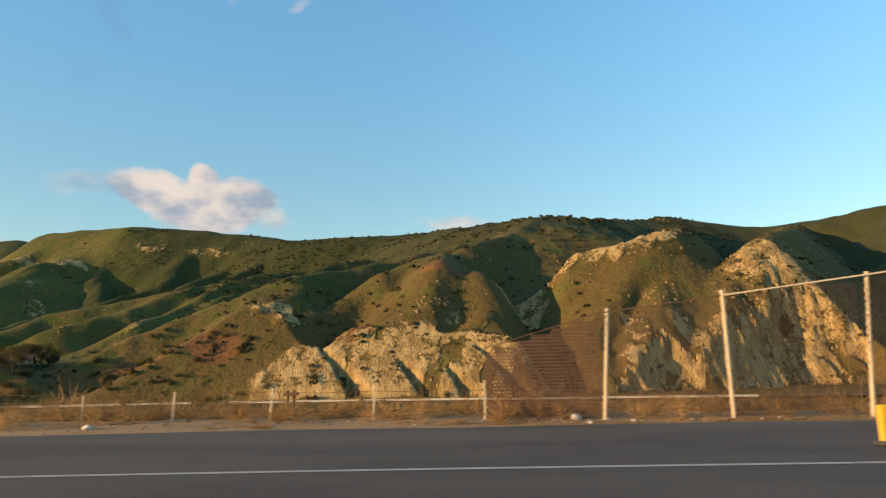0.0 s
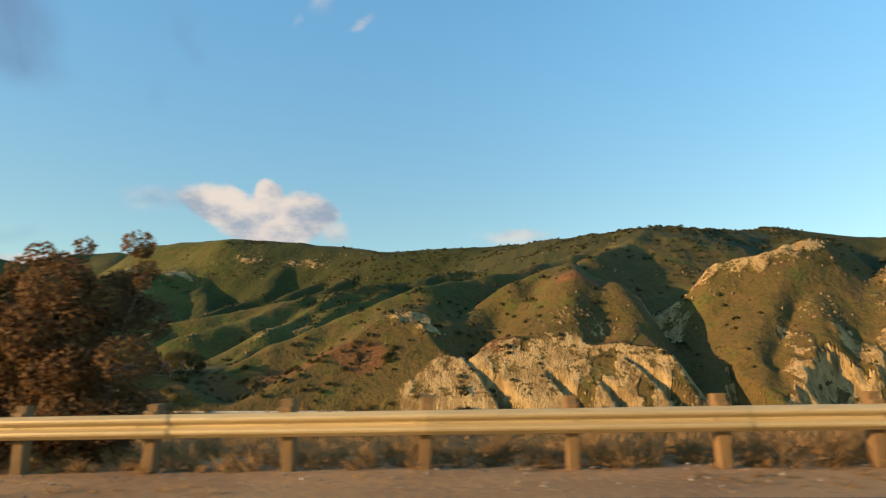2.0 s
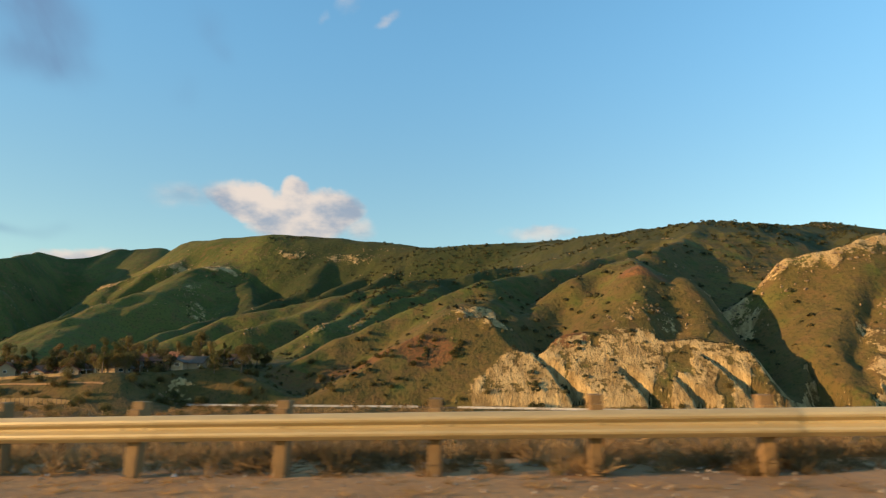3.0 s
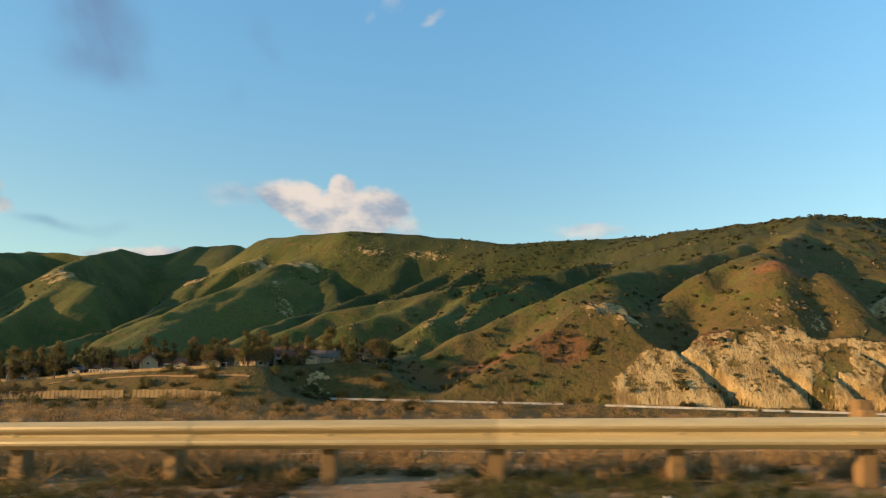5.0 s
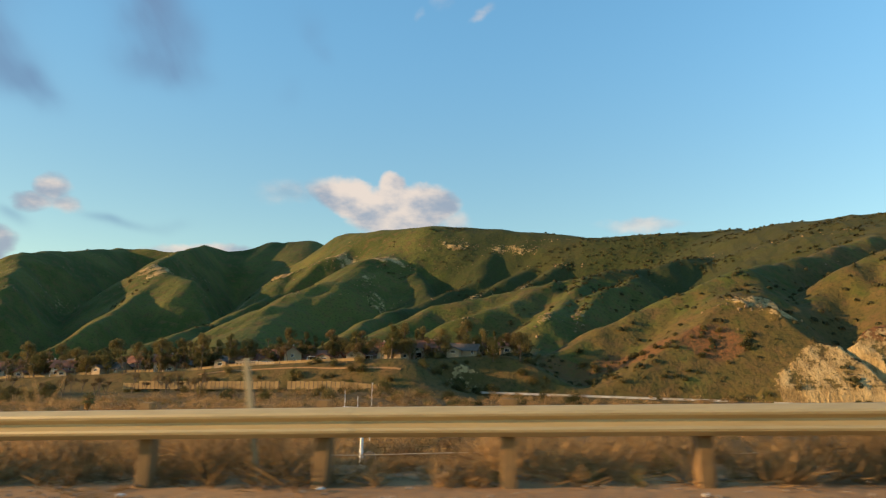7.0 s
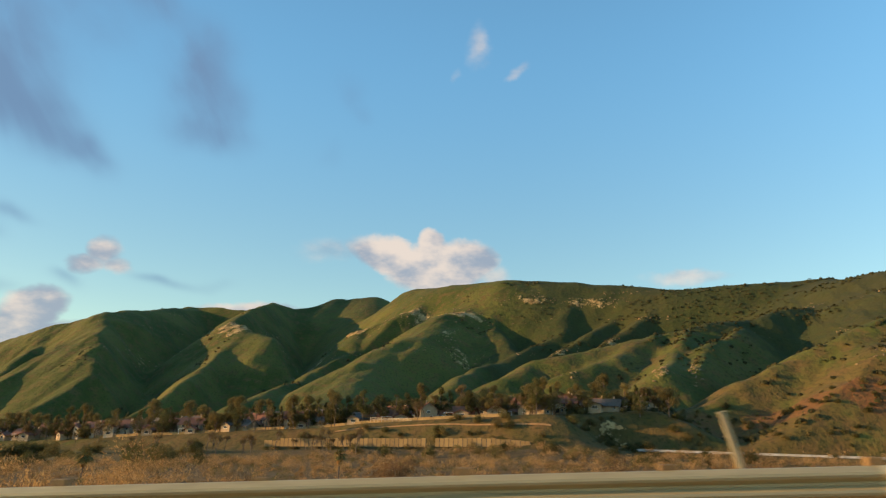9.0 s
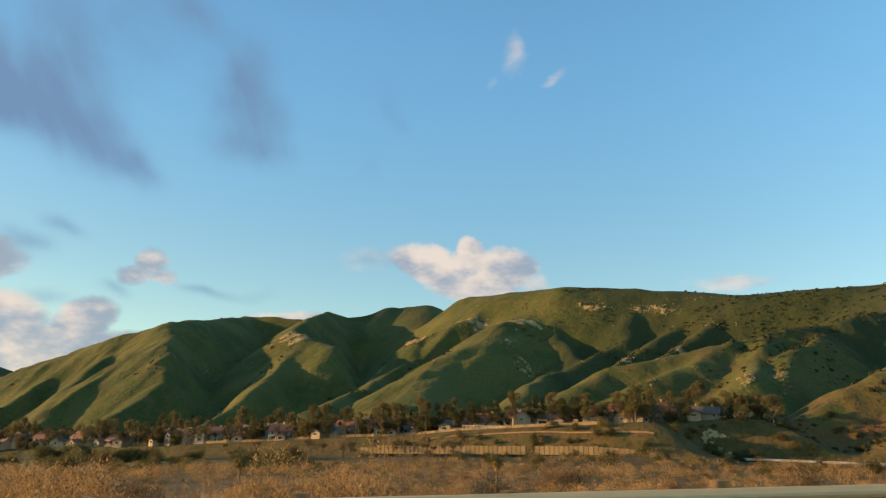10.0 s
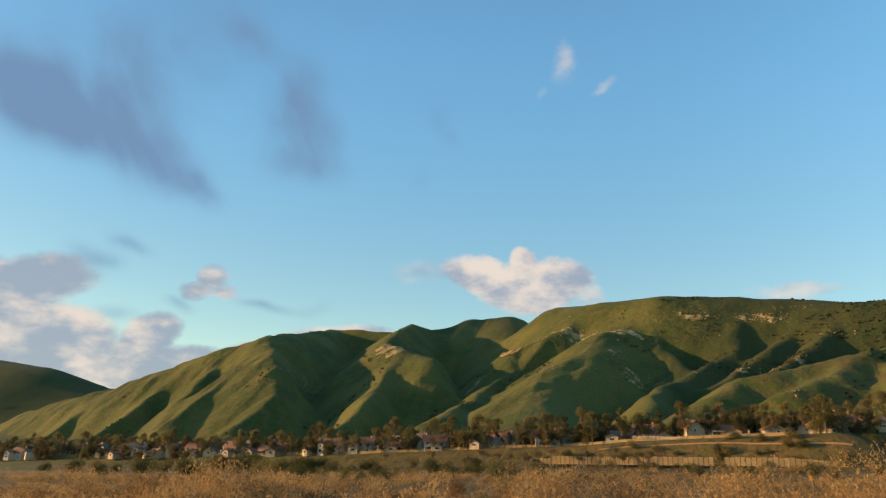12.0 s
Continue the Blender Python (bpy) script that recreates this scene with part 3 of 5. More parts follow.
# ---- guardrail ----
def part(name, bm, mat, parent, label=""):
    mesh = bpy.data.meshes.new(name)
    bm.to_mesh(mesh)
    bm.free()
    mesh.materials.append(mat)
    ob = new(name, mesh)
    ob.parent = parent
    if label:
        tagged(ob, label)
    return ob


def add_box(bm, x, y, z, sx, sy, sz, turn=0.0, bevel=0.0):
    m = Matrix.Translation((x, y, z)) @ Matrix.Rotation(turn, 4, "Z") @ Matrix.Diagonal((sx, sy, sz, 1))
    made = bmesh.ops.create_cube(bm, size=1, matrix=m)["verts"]
    if bevel:
        edges = list({e for v in made for e in v.link_edges})
        bmesh.ops.bevel(bm, geom=edges, offset=bevel, segments=1, affect="EDGES")
    return made


def box(*a, **k):
    bm = bmesh.new()
    add_box(bm, *a, **k)
    return bm


def add_rod(bm, a, b, r0, r1=None, sides=8):
    a, b = Vector(a), Vector(b)
    m = Matrix.Translation((a + b) / 2) @ (b - a).to_track_quat("Z", "Y").to_matrix().to_4x4()
    bmesh.ops.create_cone(bm, cap_ends=True, segments=sides, radius1=r0, radius2=r0 if r1 is None else r1, depth=(b - a).length, matrix=m)


def rod(*a, **k):
    bm = bmesh.new()
    add_rod(bm, *a, **k)
    return bm


def thing(name, place, label, category, group="", turn=0.0):
    ob = new(name)
    ob.matrix_world = pose(*place, 0, 0, turn)
    return tagged(ob, label, category, group)


PANEL_LONG = 3.728


def rail_top(x):
    return float(road_z(x) + np.interp(x, (-300, -230, -208, -160, -148, -125, -101, -57, -34, -16), (0.70, 0.71, 0.77, 0.82, 0.80, 0.71, 0.665, 0.75, 0.76, 0.66)))


def build_guardrail():
    base = (-15.4, float(rail_y(-15.4)), rail_top(-15.4))
    rail = thing("guardrail", base, "long galvanised W-beam guardrail on timber posts beside the freeway", "guardrail")
    # The beam's section: two waves, 0.31 high, seen from the road.
    section = [(0.00, -0.155), (-0.020, -0.150), (-0.075, -0.105), (-0.082, -0.080), (-0.075, -0.055), (-0.012, -0.012), (-0.012, 0.012),
               (-0.075, 0.055), (-0.082, 0.080), (-0.075, 0.105), (-0.020, 0.150), (0.00, 0.155)]
    long, thick = PANEL_LONG + 0.30, 0.004
    bm = bmesh.new()
    rows = []
    for s in (0.0, long):
        rows.append([bm.verts.new((s, y, z - 0.155)) for y, z in section] + [bm.verts.new((s, y + thick, z - 0.155)) for y, z in reversed(section)])
    n = len(rows[0])
    for k in range(n):
        bm.faces.new((rows[0][k], rows[0][(k + 1) % n], rows[1][(k + 1) % n], rows[1][k]))
    bm.faces.new(rows[0])
    bm.faces.new(list(reversed(rows[1])))
    bmesh.ops.recalc_face_normals(bm, faces=bm.faces)
    for s in (0.16, PANEL_LONG - 0.15, PANEL_LONG / 2):
        add_rod(bm, (s, -0.022, -0.155), (s, -0.005, -0.155), 0.026, sides=8)
    beam = part("beam", bm, STEEL, rail)
    post = part("post", box(0, 0.19, -0.34, 0.155, 0.20, 0.98, bevel=0.012), TIMBER, rail)
    block = part("block", box(0, 0.045, -0.13, 0.15, 0.085, 0.36, bevel=0.008), TIMBER, rail)
    rnd, made = random.Random(4), 0
    x = -15.78
    count = 64
    for k in range(count):
        y, z = float(rail_y(x)), rail_top(x)
        grow = float(np.interp(x, (-172, -158, -148, -136, -134, -124, -123), (1.06, 1.06, 1.014, 1.010, 0.97, 0.96, 1.0)))
        span = PANEL_LONG * grow
        x2 = x - span * math.cos(math.atan2(float(rail_y(x)) - float(rail_y(x - span)), span))
        y2, z2 = float(rail_y(x2)), rail_top(x2)
        turn, slope = math.degrees(math.atan2(y - y2, x - x2)), math.degrees(math.atan2(z - z2, math.hypot(x - x2, y - y2)))
        inverse = rail.matrix_world.inverted()
        m = pose(x2, y2, z2, 0, -slope, turn) @ pose(0, -0.006 * (k % 2), 0, rnd.uniform(-1.2, 1.2), 0, rnd.uniform(-0.1, 0.1))
        ob = beam if k == 0 else beam.copy()
        if k:
            scene.collection.objects.link(ob)
        ob.matrix_local = inverse @ m @ Matrix.Diagonal((grow, 1, 1, 1))
        for h in ((0, 1, 2) if k == 0 else (0, 1)):
            lean = pose(0, 0, 0.0 if x > -108 else -0.20, rnd.uniform(-2.5, 2.5), rnd.uniform(-2.5, 2.5), rnd.uniform(-3, 3))
            mm = pose(x2 + (x - x2) * h / 2, y2 + (y - y2) * h / 2, z2 + (z - z2) * h / 2 + rnd.uniform(-0.03, 0.03), 0, 0, turn)
            for thing_part, extra in ((post, lean), (block, Matrix())):
                ob = thing_part if made < 2 else thing_part.copy()
                if made >= 2:
                    scene.collection.objects.link(ob)
                ob.matrix_local = inverse @ mm @ extra
                made += 1
        x = x2
    # The steel end piece and its tall timber.
    part("end_piece", box(-0.05, 0.0, -0.14, 0.42, 0.16, 0.50, bevel=0.02), DARK_STEEL, rail, "dark steel impact head on the rail's end")
    part("end_post", box(0.20, 0.06, -0.32, 0.10, 0.14, 0.98, bevel=0.01), DARK_STEEL, rail)
    return rail


build_guardrail()


# ---- more materials ----
def leaf_material(name, a, b, c=None):
    """Leaves: colour by clump, a little light through."""
    mat = bpy.data.materials.new(name)
    mat.use_nodes = True
    g = Graph(mat.node_tree)
    shader = mat.node_tree.nodes["Principled BSDF"]
    island = g.node("ShaderNodeNewGeometry").outputs["Random Per Island"]
    colour = g.mix(island, a, b)
    if c:
        colour = g.mix(g.step(g.noise(g.node("ShaderNodeTexCoord").outputs["Object"], 0.2, 4.0), 0.45, 0.62), colour, c)
    tint = g.math("ADD", g.math("MULTIPLY", g.node("ShaderNodeObjectInfo").outputs["Random"], 0.5), 0.75)
    grey = g.node("ShaderNodeCombineXYZ")
    for k in range(3):
        g.link(tint, grey.inputs[k])
    g.link(g.mix(1.0, colour, grey.outputs[0], "MULTIPLY"), shader.inputs["Base Color"])
    shader.inputs["Roughness"].default_value = 0.75
    shader.inputs["Specular IOR Level"].default_value = 0.2
    through_light = g.node("ShaderNodeBsdfTranslucent")
    g.link(shader.inputs["Base Color"].links[0].from_socket, through_light.inputs["Color"])
    both = g.node("ShaderNodeMixShader", Fac=0.4)
    g.link(shader.outputs[0], both.inputs[1])
    g.link(through_light.outputs[0], both.inputs[2])
    g.link(both.outputs[0], mat.node_tree.nodes["Material Output"].inputs["Surface"])
    return mat


LEAF_DARK = leaf_material("dark_leaves", (0.058, 0.062, 0.019), (0.122, 0.106, 0.034))
LEAF_OLIVE = leaf_material("olive_leaves", (0.105, 0.090, 0.030), (0.210, 0.162, 0.056))
LEAF_BROWN = leaf_material("brown_leaves", (0.100, 0.070, 0.028), (0.178, 0.124, 0.050))
LEAF_RUST = leaf_material("rusty_leaves", (0.120, 0.067, 0.028), (0.225, 0.133, 0.058), (0.100, 0.066, 0.032))
LEAF_PALM = leaf_material("palm_fronds", (0.080, 0.080, 0.024), (0.180, 0.150, 0.050))
TWIG_BROWN = leaf_material("brown_twigs", (0.310, 0.186, 0.076), (0.490, 0.315, 0.138), (0.195, 0.125, 0.052))
TWIG_GOLD = leaf_material("golden_reeds", (0.385, 0.222, 0.083), (0.540, 0.342, 0.136), (0.250, 0.150, 0.060))
GRASS_BLADE = leaf_material("verge_grass", (0.070, 0.085, 0.022), (0.190, 0.160, 0.060), (0.110, 0.075, 0.035))
SCRUB = leaf_material("hill_scrub", (0.034, 0.038, 0.014), (0.075, 0.066, 0.026))
BARK = material("bark", ((0.100, 0.068, 0.042), (0.170, 0.125, 0.085)), 3.0, 0.9, bump=0.5, stretch=(4, 4, 0.8))
STUCCO = material("cream_stucco", ((0.36, 0.26, 0.155), (0.47, 0.35, 0.215)), 0.5, 0.9, bump=0.1, fine=20, per_object=0.3)
STUCCO_WHITE = material("white_stucco", ((0.48, 0.385, 0.27), (0.60, 0.485, 0.345)), 0.5, 0.9, bump=0.1, fine=20, per_object=0.3)
ROOF_TILE = material("red_roof_tile", ((0.160, 0.064, 0.035), (0.250, 0.100, 0.054)), 0.8, 0.85, bump=0.6, bump_scale=0.06, fine=9, stretch=(3, 1, 1), per_object=0.4)
ROOF_GREY = material("grey_shingle", ((0.095, 0.075, 0.058), (0.150, 0.120, 0.095)), 0.8, 0.9, bump=0.4, fine=9, per_object=0.3)
GLASS_DARK = material("window_glass", ((0.030, 0.036, 0.042), (0.050, 0.056, 0.062)), 0.5, 0.12, bump=0.0)
TRIM = material("white_trim", ((0.72, 0.69, 0.63), (0.80, 0.77, 0.71)), 1.0, 0.7, bump=0.0)
WHITE_METAL = material("white_metal", ((0.74, 0.73, 0.70), (0.82, 0.81, 0.78)), 1.5, 0.45, bump=0.05, spots=((0.45, 0.40, 0.33), 0.0))
CONCRETE = material("pale_concrete", ((0.42, 0.38, 0.31), (0.56, 0.51, 0.43)), 0.4, 0.9, bump=0.3, fine=14, spots=((0.26, 0.22, 0.17), 0.02), per_object=0.25)
YELLOW = material("yellow_paint", ((0.80, 0.46, 0.010), (0.72, 0.40, 0.012)), 2.0, 0.45, bump=0.05, spots=((0.50, 0.28, 0.02), 0.0))
BLUE = material("blue_sign_sheet", ((0.030, 0.190, 0.520), (0.026, 0.160, 0.450)), 2.0, 0.4, bump=0.0)
PLATE_GREY = material("grey_plate", ((0.22, 0.20, 0.18), (0.30, 0.28, 0.25)), 3.0, 0.5, bump=0.0)
PALE_BLUE = material("pale_blue_sheet", ((0.10, 0.28, 0.58), (0.13, 0.32, 0.62)), 3.0, 0.4, bump=0.0)
PANEL = material("solar_cells", ((0.008, 0.016, 0.045), (0.014, 0.024, 0.060)), 6.0, 0.18, bump=0.0)
PALE_POLE = material("pale_painted_pole", ((0.48, 0.39, 0.27), (0.58, 0.48, 0.34)), 2.0, 0.6, bump=0.1, spots=((0.36, 0.25, 0.15), 0.03))
PINK_WHITE = material("sign_white", ((0.58, 0.53, 0.52), (0.50, 0.46, 0.45)), 2.0, 0.5, bump=0.0)
STAKE = material("pale_timber", ((0.42, 0.34, 0.19), (0.34, 0.27, 0.15)), 2.0, 0.85, bump=0.3, stretch=(4, 4, 0.6))
WIRE = material("rusty_wire", ((0.105, 0.055, 0.032), (0.160, 0.090, 0.055)), 4.0, 0.7, metal=0.3, bump=0.0)
OUTCROP = material("outcrop_rock", ((0.150, 0.098, 0.048), (0.290, 0.195, 0.095)), 0.12, 0.95, bump=0.6, bump_scale=0.3, fine=9)
STONE = material("pebbles", ((0.20, 0.155, 0.11), (0.38, 0.31, 0.235)), 1.5, 0.95, bump=0.3, per_object=0.4)
PALE_PANEL = material("buff_panels", ((0.290, 0.188, 0.074), (0.400, 0.265, 0.110)), 0.6, 0.9, bump=0.2, fine=9, spots=((0.16, 0.12, 0.07), 0.03), stretch=(1, 1, 0.4), per_object=0.3)
YELLOW_STONE = material("ochre_stone", ((0.36, 0.22, 0.08), (0.46, 0.30, 0.12)), 2.0, 0.9, bump=0.3)
LITTER = material("pale_litter", ((0.70, 0.66, 0.60), (0.55, 0.50, 0.44)), 3.0, 0.8, bump=0.2)


def land_z(x, y):
    """Height of the land, verge included."""
    return float(ground_height(np.array([float(x)]), np.array([float(y)]))[0][0])


# ---- guardrail's reflector ----
def rail_spot(x, out=0.0):
    """A place along the rail, and its turn."""
    return float(rail_y(x)) + out, math.degrees(math.atan2(float(rail_y(x + 1) - rail_y(x - 1)), 2))


def build_stakes():
    """Pale marker stakes just behind the rail."""
    for x, lean in ((-134.5, -11), (-148.25, -12), (-161.7, -10), (-175.9, -11), (-189.9, -10), (-203.9, -16)):
        tall = 1.67
        foot = x + 1.35 * math.tan(radians(-lean))
        y, turn = rail_spot(foot, 0.5)
        ob = thing("marker_stake", (foot, y, float(road_z(x)) - 0.3), "pale timber marker stake leaning behind the guardrail", "stake", "marker stakes", turn)
        part("shaft", box(0, 0, tall / 2, 0.066, 0.03, tall, bevel=0.006), STAKE, ob)
        part("cap", box(0, 0, tall + 0.008, 0.09, 0.034, 0.02, bevel=0.004), STAKE, ob)
        ob.rotation_euler.y = radians(lean)


def build_call_box():
    x = -264.12
    y = float(lane_y(x)) + 6.65
    turn = math.degrees(math.atan2(float(lane_y(x + 1) - lane_y(x - 1)), 2))
    ob = thing("call_box", (x, y, float(road_z(x))), "yellow emergency call box on a leaning pale pole", "call box", turn=turn)
    part("pole", rod((0, 0, -0.3), (0, 0, 5.22), 0.068, 0.06, sides=16), PALE_POLE, ob)
    body = part("case", box(0, -0.16, 1.30, 0.50, 0.30, 0.64, bevel=0.04), YELLOW, ob, "yellow metal telephone case")
    part("door", box(0, -0.32, 1.30, 0.42, 0.024, 0.54, bevel=0.012), YELLOW, body)
    part("label_plate", box(0.03, -0.336, 1.26, 0.24, 0.006, 0.30), PLATE_GREY, body, "grey and white instruction plate")
    for dz, tall, mat in ((0.09, 0.07, PINK_WHITE), (0.0, 0.05, PINK_WHITE), (-0.09, 0.06, DARK_STEEL)):
        part("text_bar", box(0.03, -0.341, 1.26 + dz, 0.19, 0.004, tall), mat, body)
    part("hinge", rod((-0.245, -0.30, 1.06), (-0.245, -0.30, 1.54), 0.018), YELLOW, body)
    part("visor", box(0, -0.28, 1.63, 0.53, 0.18, 0.024, bevel=0.008), YELLOW, body)
    for side, dx in ((1, 0.11), (-1, -0.11)):
        sign = part("sign_plate", box(dx, -0.06, 3.40, 0.024, 0.50, 1.16, bevel=0.006), BLUE, ob, "blue sign with white symbols")
        for dz, dy, sy, sz in ((0.44, 0.0, 0.34, 0.08), (0.24, -0.05, 0.24, 0.13), (0.14, 0.12, 0.12, 0.10), (-0.02, 0.02, 0.30, 0.10), (-0.20, -0.05, 0.22, 0.16), (-0.42, 0.02, 0.28, 0.08)):
            part("symbol", box(dx + side * 0.0135, -0.06 + dy, 3.40 + dz, 0.004, sy, sz, bevel=0.001), PINK_WHITE if side < 0 else PALE_BLUE, sign)
        part("number_plate", box(dx, -0.02, 4.16, 0.02, 0.34, 0.22, bevel=0.005), BLUE, ob)
    for dz in (0.36, -0.36):
        part("bracket", box(0, 0, 3.40 + dz, 0.30, 0.09, 0.05), DARK_STEEL, ob)
    panel = part("solar_panel", box(0, 0, 0, 0.56, 0.40, 0.03, bevel=0.006), PANEL, ob, "dark blue solar panel")
    panel.matrix_local = pose(0.05, -0.02, 5.34, 38, 6, 0)
    part("panel_arm", rod((0, 0, 5.1), (0.02, 0.0, 5.31), 0.03), DARK_STEEL, ob)
    ob.rotation_euler.y = radians(-9)


def build_mast():
    x, y = -180.25, 47.0
    z = land_z(x, y)
    ob = thing("white_mast", (x, y, z), "white pipe mast with a round dish and thin aerials", "mast")
    top = -6.9
    part("pipe", rod((0, 0, -0.4), (0, 0, top - z), 0.15, sides=14), WHITE_METAL, ob)
    dish = part("dish", rod((0.80, -0.10, -10.3 - z), (0.80, 0.16, -10.3 - z), 0.50, 0.46, sides=24), WHITE_METAL, ob, "white round dish")
    part("rim", rod((0.80, -0.14, -10.3 - z), (0.80, -0.08, -10.3 - z), 0.53, sides=24), DARK_STEEL, dish)
    part("dish_arm", rod((0.1, 0, -10.3 - z), (0.95, 0.1, -10.3 - z), 0.06), WHITE_METAL, ob)
    part("cross_arm", rod((-1.9, 0, -6.3 - z), (1.4, 0, -6.3 - z), 0.016), WHITE_METAL, ob)
    for dx, low, high in ((-1.75, -6.5, -4.9), (0.72, -9.0, -4.2), (1.35, -8.2, -6.1), (-0.55, -6.7, -5.4)):
        part("aerial", rod((dx, 0, low - z), (dx, 0, high - z), 0.022, 0.016), WHITE_METAL, ob)
    part("lower_arm", rod((0, 0, -8.2 - z), (1.4, 0, -8.2 - z), 0.025), WHITE_METAL, ob)


def build_fence():
    """A wire fence beside the shoulder, with tall chain link at one end."""
    ob = thing("wire_fence", (-6, 14.2, 0.42), "old wire fence with pale posts and rusty chain link", "fence")
    inverse = ob.matrix_world.inverted()
    rnd = random.Random(8)
    spots = [(-4.22 + 2.36 * k, 14.8 - 0.44 * max(k, -2)) for k in range(-6, 10)]

    def tall(x):
        return 0.70 if x < 2.0 else min(2.05 + 0.09 * (x - 2.8), 2.9)

    for x, y in spots:
        z = float(near_z(x, y))
        h = tall(x) + 0.42 + 0.026 * (x + 4) - z
        p = part("post", rod((0, 0, -0.4), (0, 0, h), 0.024 if x < 2 else 0.036, sides=10), PALE_POLE, ob)
        p.matrix_local = inverse @ pose(x, y, z, rnd.uniform(-2, 2), rnd.uniform(-1, 5), 0)
    for (xa, ya), (xb, yb) in zip(spots, spots[1:]):
        if xa < 2.0:
            for h in (0.22, 0.42, 0.62):
                bm = bmesh.new()
                mid = ((xa + xb) / 2 + 6, (ya + yb) / 2 - 14.2, h - 0.04)
                add_rod(bm, (xa + 6, ya - 14.2, h), mid, 0.006, sides=4)
                add_rod(bm, mid, (xb + 6, yb - 14.2, h), 0.006, sides=4)
                part("wire", bm, WIRE, ob)
        if xb > 2.0:
            ha, hb = (tall(xa) if xa > 2 else 1.45) + 0.026 * (xa + 4), tall(xb) + 0.026 * (xb + 4)
            verts, faces = [], []
            step, wide = 0.085, (0.020 if xa < 2.0 else 0.006)

            def top(x):
                return ha + (hb - ha) * (x - xa) / (xb - xa) - 0.12

            def line(x):
                return ya + (yb - ya) * (x - xa) / (xb - xa) - 14.2

            def wire(x0, z0, x1, z1):
                n = len(verts)
                verts.extend([(x0 + 6 - wide, line(x0), z0), (x0 + 6 + wide, line(x0), z0), (x1 + 6 + wide, line(x1) + 0.006, z1), (x1 + 6 - wide, line(x1) + 0.006, z1)])
                faces.append((n, n + 1, n + 2, n + 3))

            for sense in (1, -1):
                for k in range(-40, 70):
                    x0 = xa + step * k
                    run = [(x0 + sense * 0.6 * h, h) for h in np.arange(0.05, 3.2, 0.12)]
                    run = [(px, h) for px, h in run if xa <= px <= xb and h < top(px)]
                    for (p, a), (q, b) in zip(run, run[1:]):
                        wire(p, a, q, b)
            add_mesh("chain_link", verts, faces, WIRE, ob)
            part("top_rail", rod((xa + 6, ya - 14.2, ha - 0.1), (xb + 6, yb - 14.2, hb - 0.1), 0.018 if xa > 5 else 0.010, sides=6), PALE_POLE if xa > 5 else WIRE, ob)


def build_small_roadside():
    m = thing("marker_post", (5.42, 8.8, float(road_z(5.42))), "yellow plastic marker post beside the edge line", "marker post")
    part("post", box(0, 0, 0.25, 0.14, 0.06, 0.52, bevel=0.015), YELLOW, m)
    part("foot", box(0, 0, 0.03, 0.24, 0.20, 0.06, bevel=0.015), DARK_STEEL, m)
    f = thing("timber_frame", (-11.2, 44, land_z(-11.2, 44) - 0.2), "brown timber frame of two posts standing in the brush", "frame")
    rise = 0.05 - land_z(-11.2, 44)
    for dx in (-0.18, 0.18):
        part("post", rod((dx * 1.1, 0, 0), (dx * 1.1, 0, rise + 0.15), 0.13, 0.10, sides=10), RUSTY_TIMBER, f)
    part("top_beam", box(0, 0, rise - 0.1, 1.0, 0.3, 0.16, bevel=0.01), RUSTY_TIMBER, f)
    part("low_beam", box(0, 0, rise - 1.8, 1.3, 0.3, 0.16, bevel=0.01), RUSTY_TIMBER, f)
    for x, y, s in ((2.3, 13.6, 0.11), (-7.5, 13.4, 0.09)):
        rnd = random.Random(int(x * 10))
        bm = bmesh.new()
        bmesh.ops.create_icosphere(bm, subdivisions=2, radius=s)
        for v in bm.verts:
            v.co *= 1 + rnd.uniform(-0.22, 0.22)
            v.co.z *= 0.7
        mesh = bpy.data.meshes.new("pale_rock")
        bm.to_mesh(mesh)
        bm.free()
        mesh.materials.append(LITTER)
        ob = new("pale_rock", mesh)
        ob.location = (x, y, float(road_z(x)) + s * 0.3)
        tagged(ob, "pale rock lying in the grass beside the fence", "rock", "pale rocks")


def rough_lump(name, label, category, place, size, mat, seed, turn=0.0, group=""):
    """An uneven lump: size along, across and up."""
    rnd = random.Random(seed)
    bm = bmesh.new()
    bmesh.ops.create_icosphere(bm, subdivisions=3, radius=1.0)
    for v in bm.verts:
        k = 1 + 0.22 * math.sin(5 * v.co.x + seed) * math.cos(4 * v.co.y) + rnd.uniform(-0.06, 0.06)
        v.co = Vector((v.co.x * size[0], v.co.y * size[1], v.co.z * size[2])) * k
    mesh = bpy.data.meshes.new(name)
    bm.to_mesh(mesh)
    bm.free()
    mesh.materials.append(mat)
    ob = new(name, mesh)
    ob.matrix_world = pose(*place, 0, 0, turn)
    tagged(ob, label, category, group)
    return ob


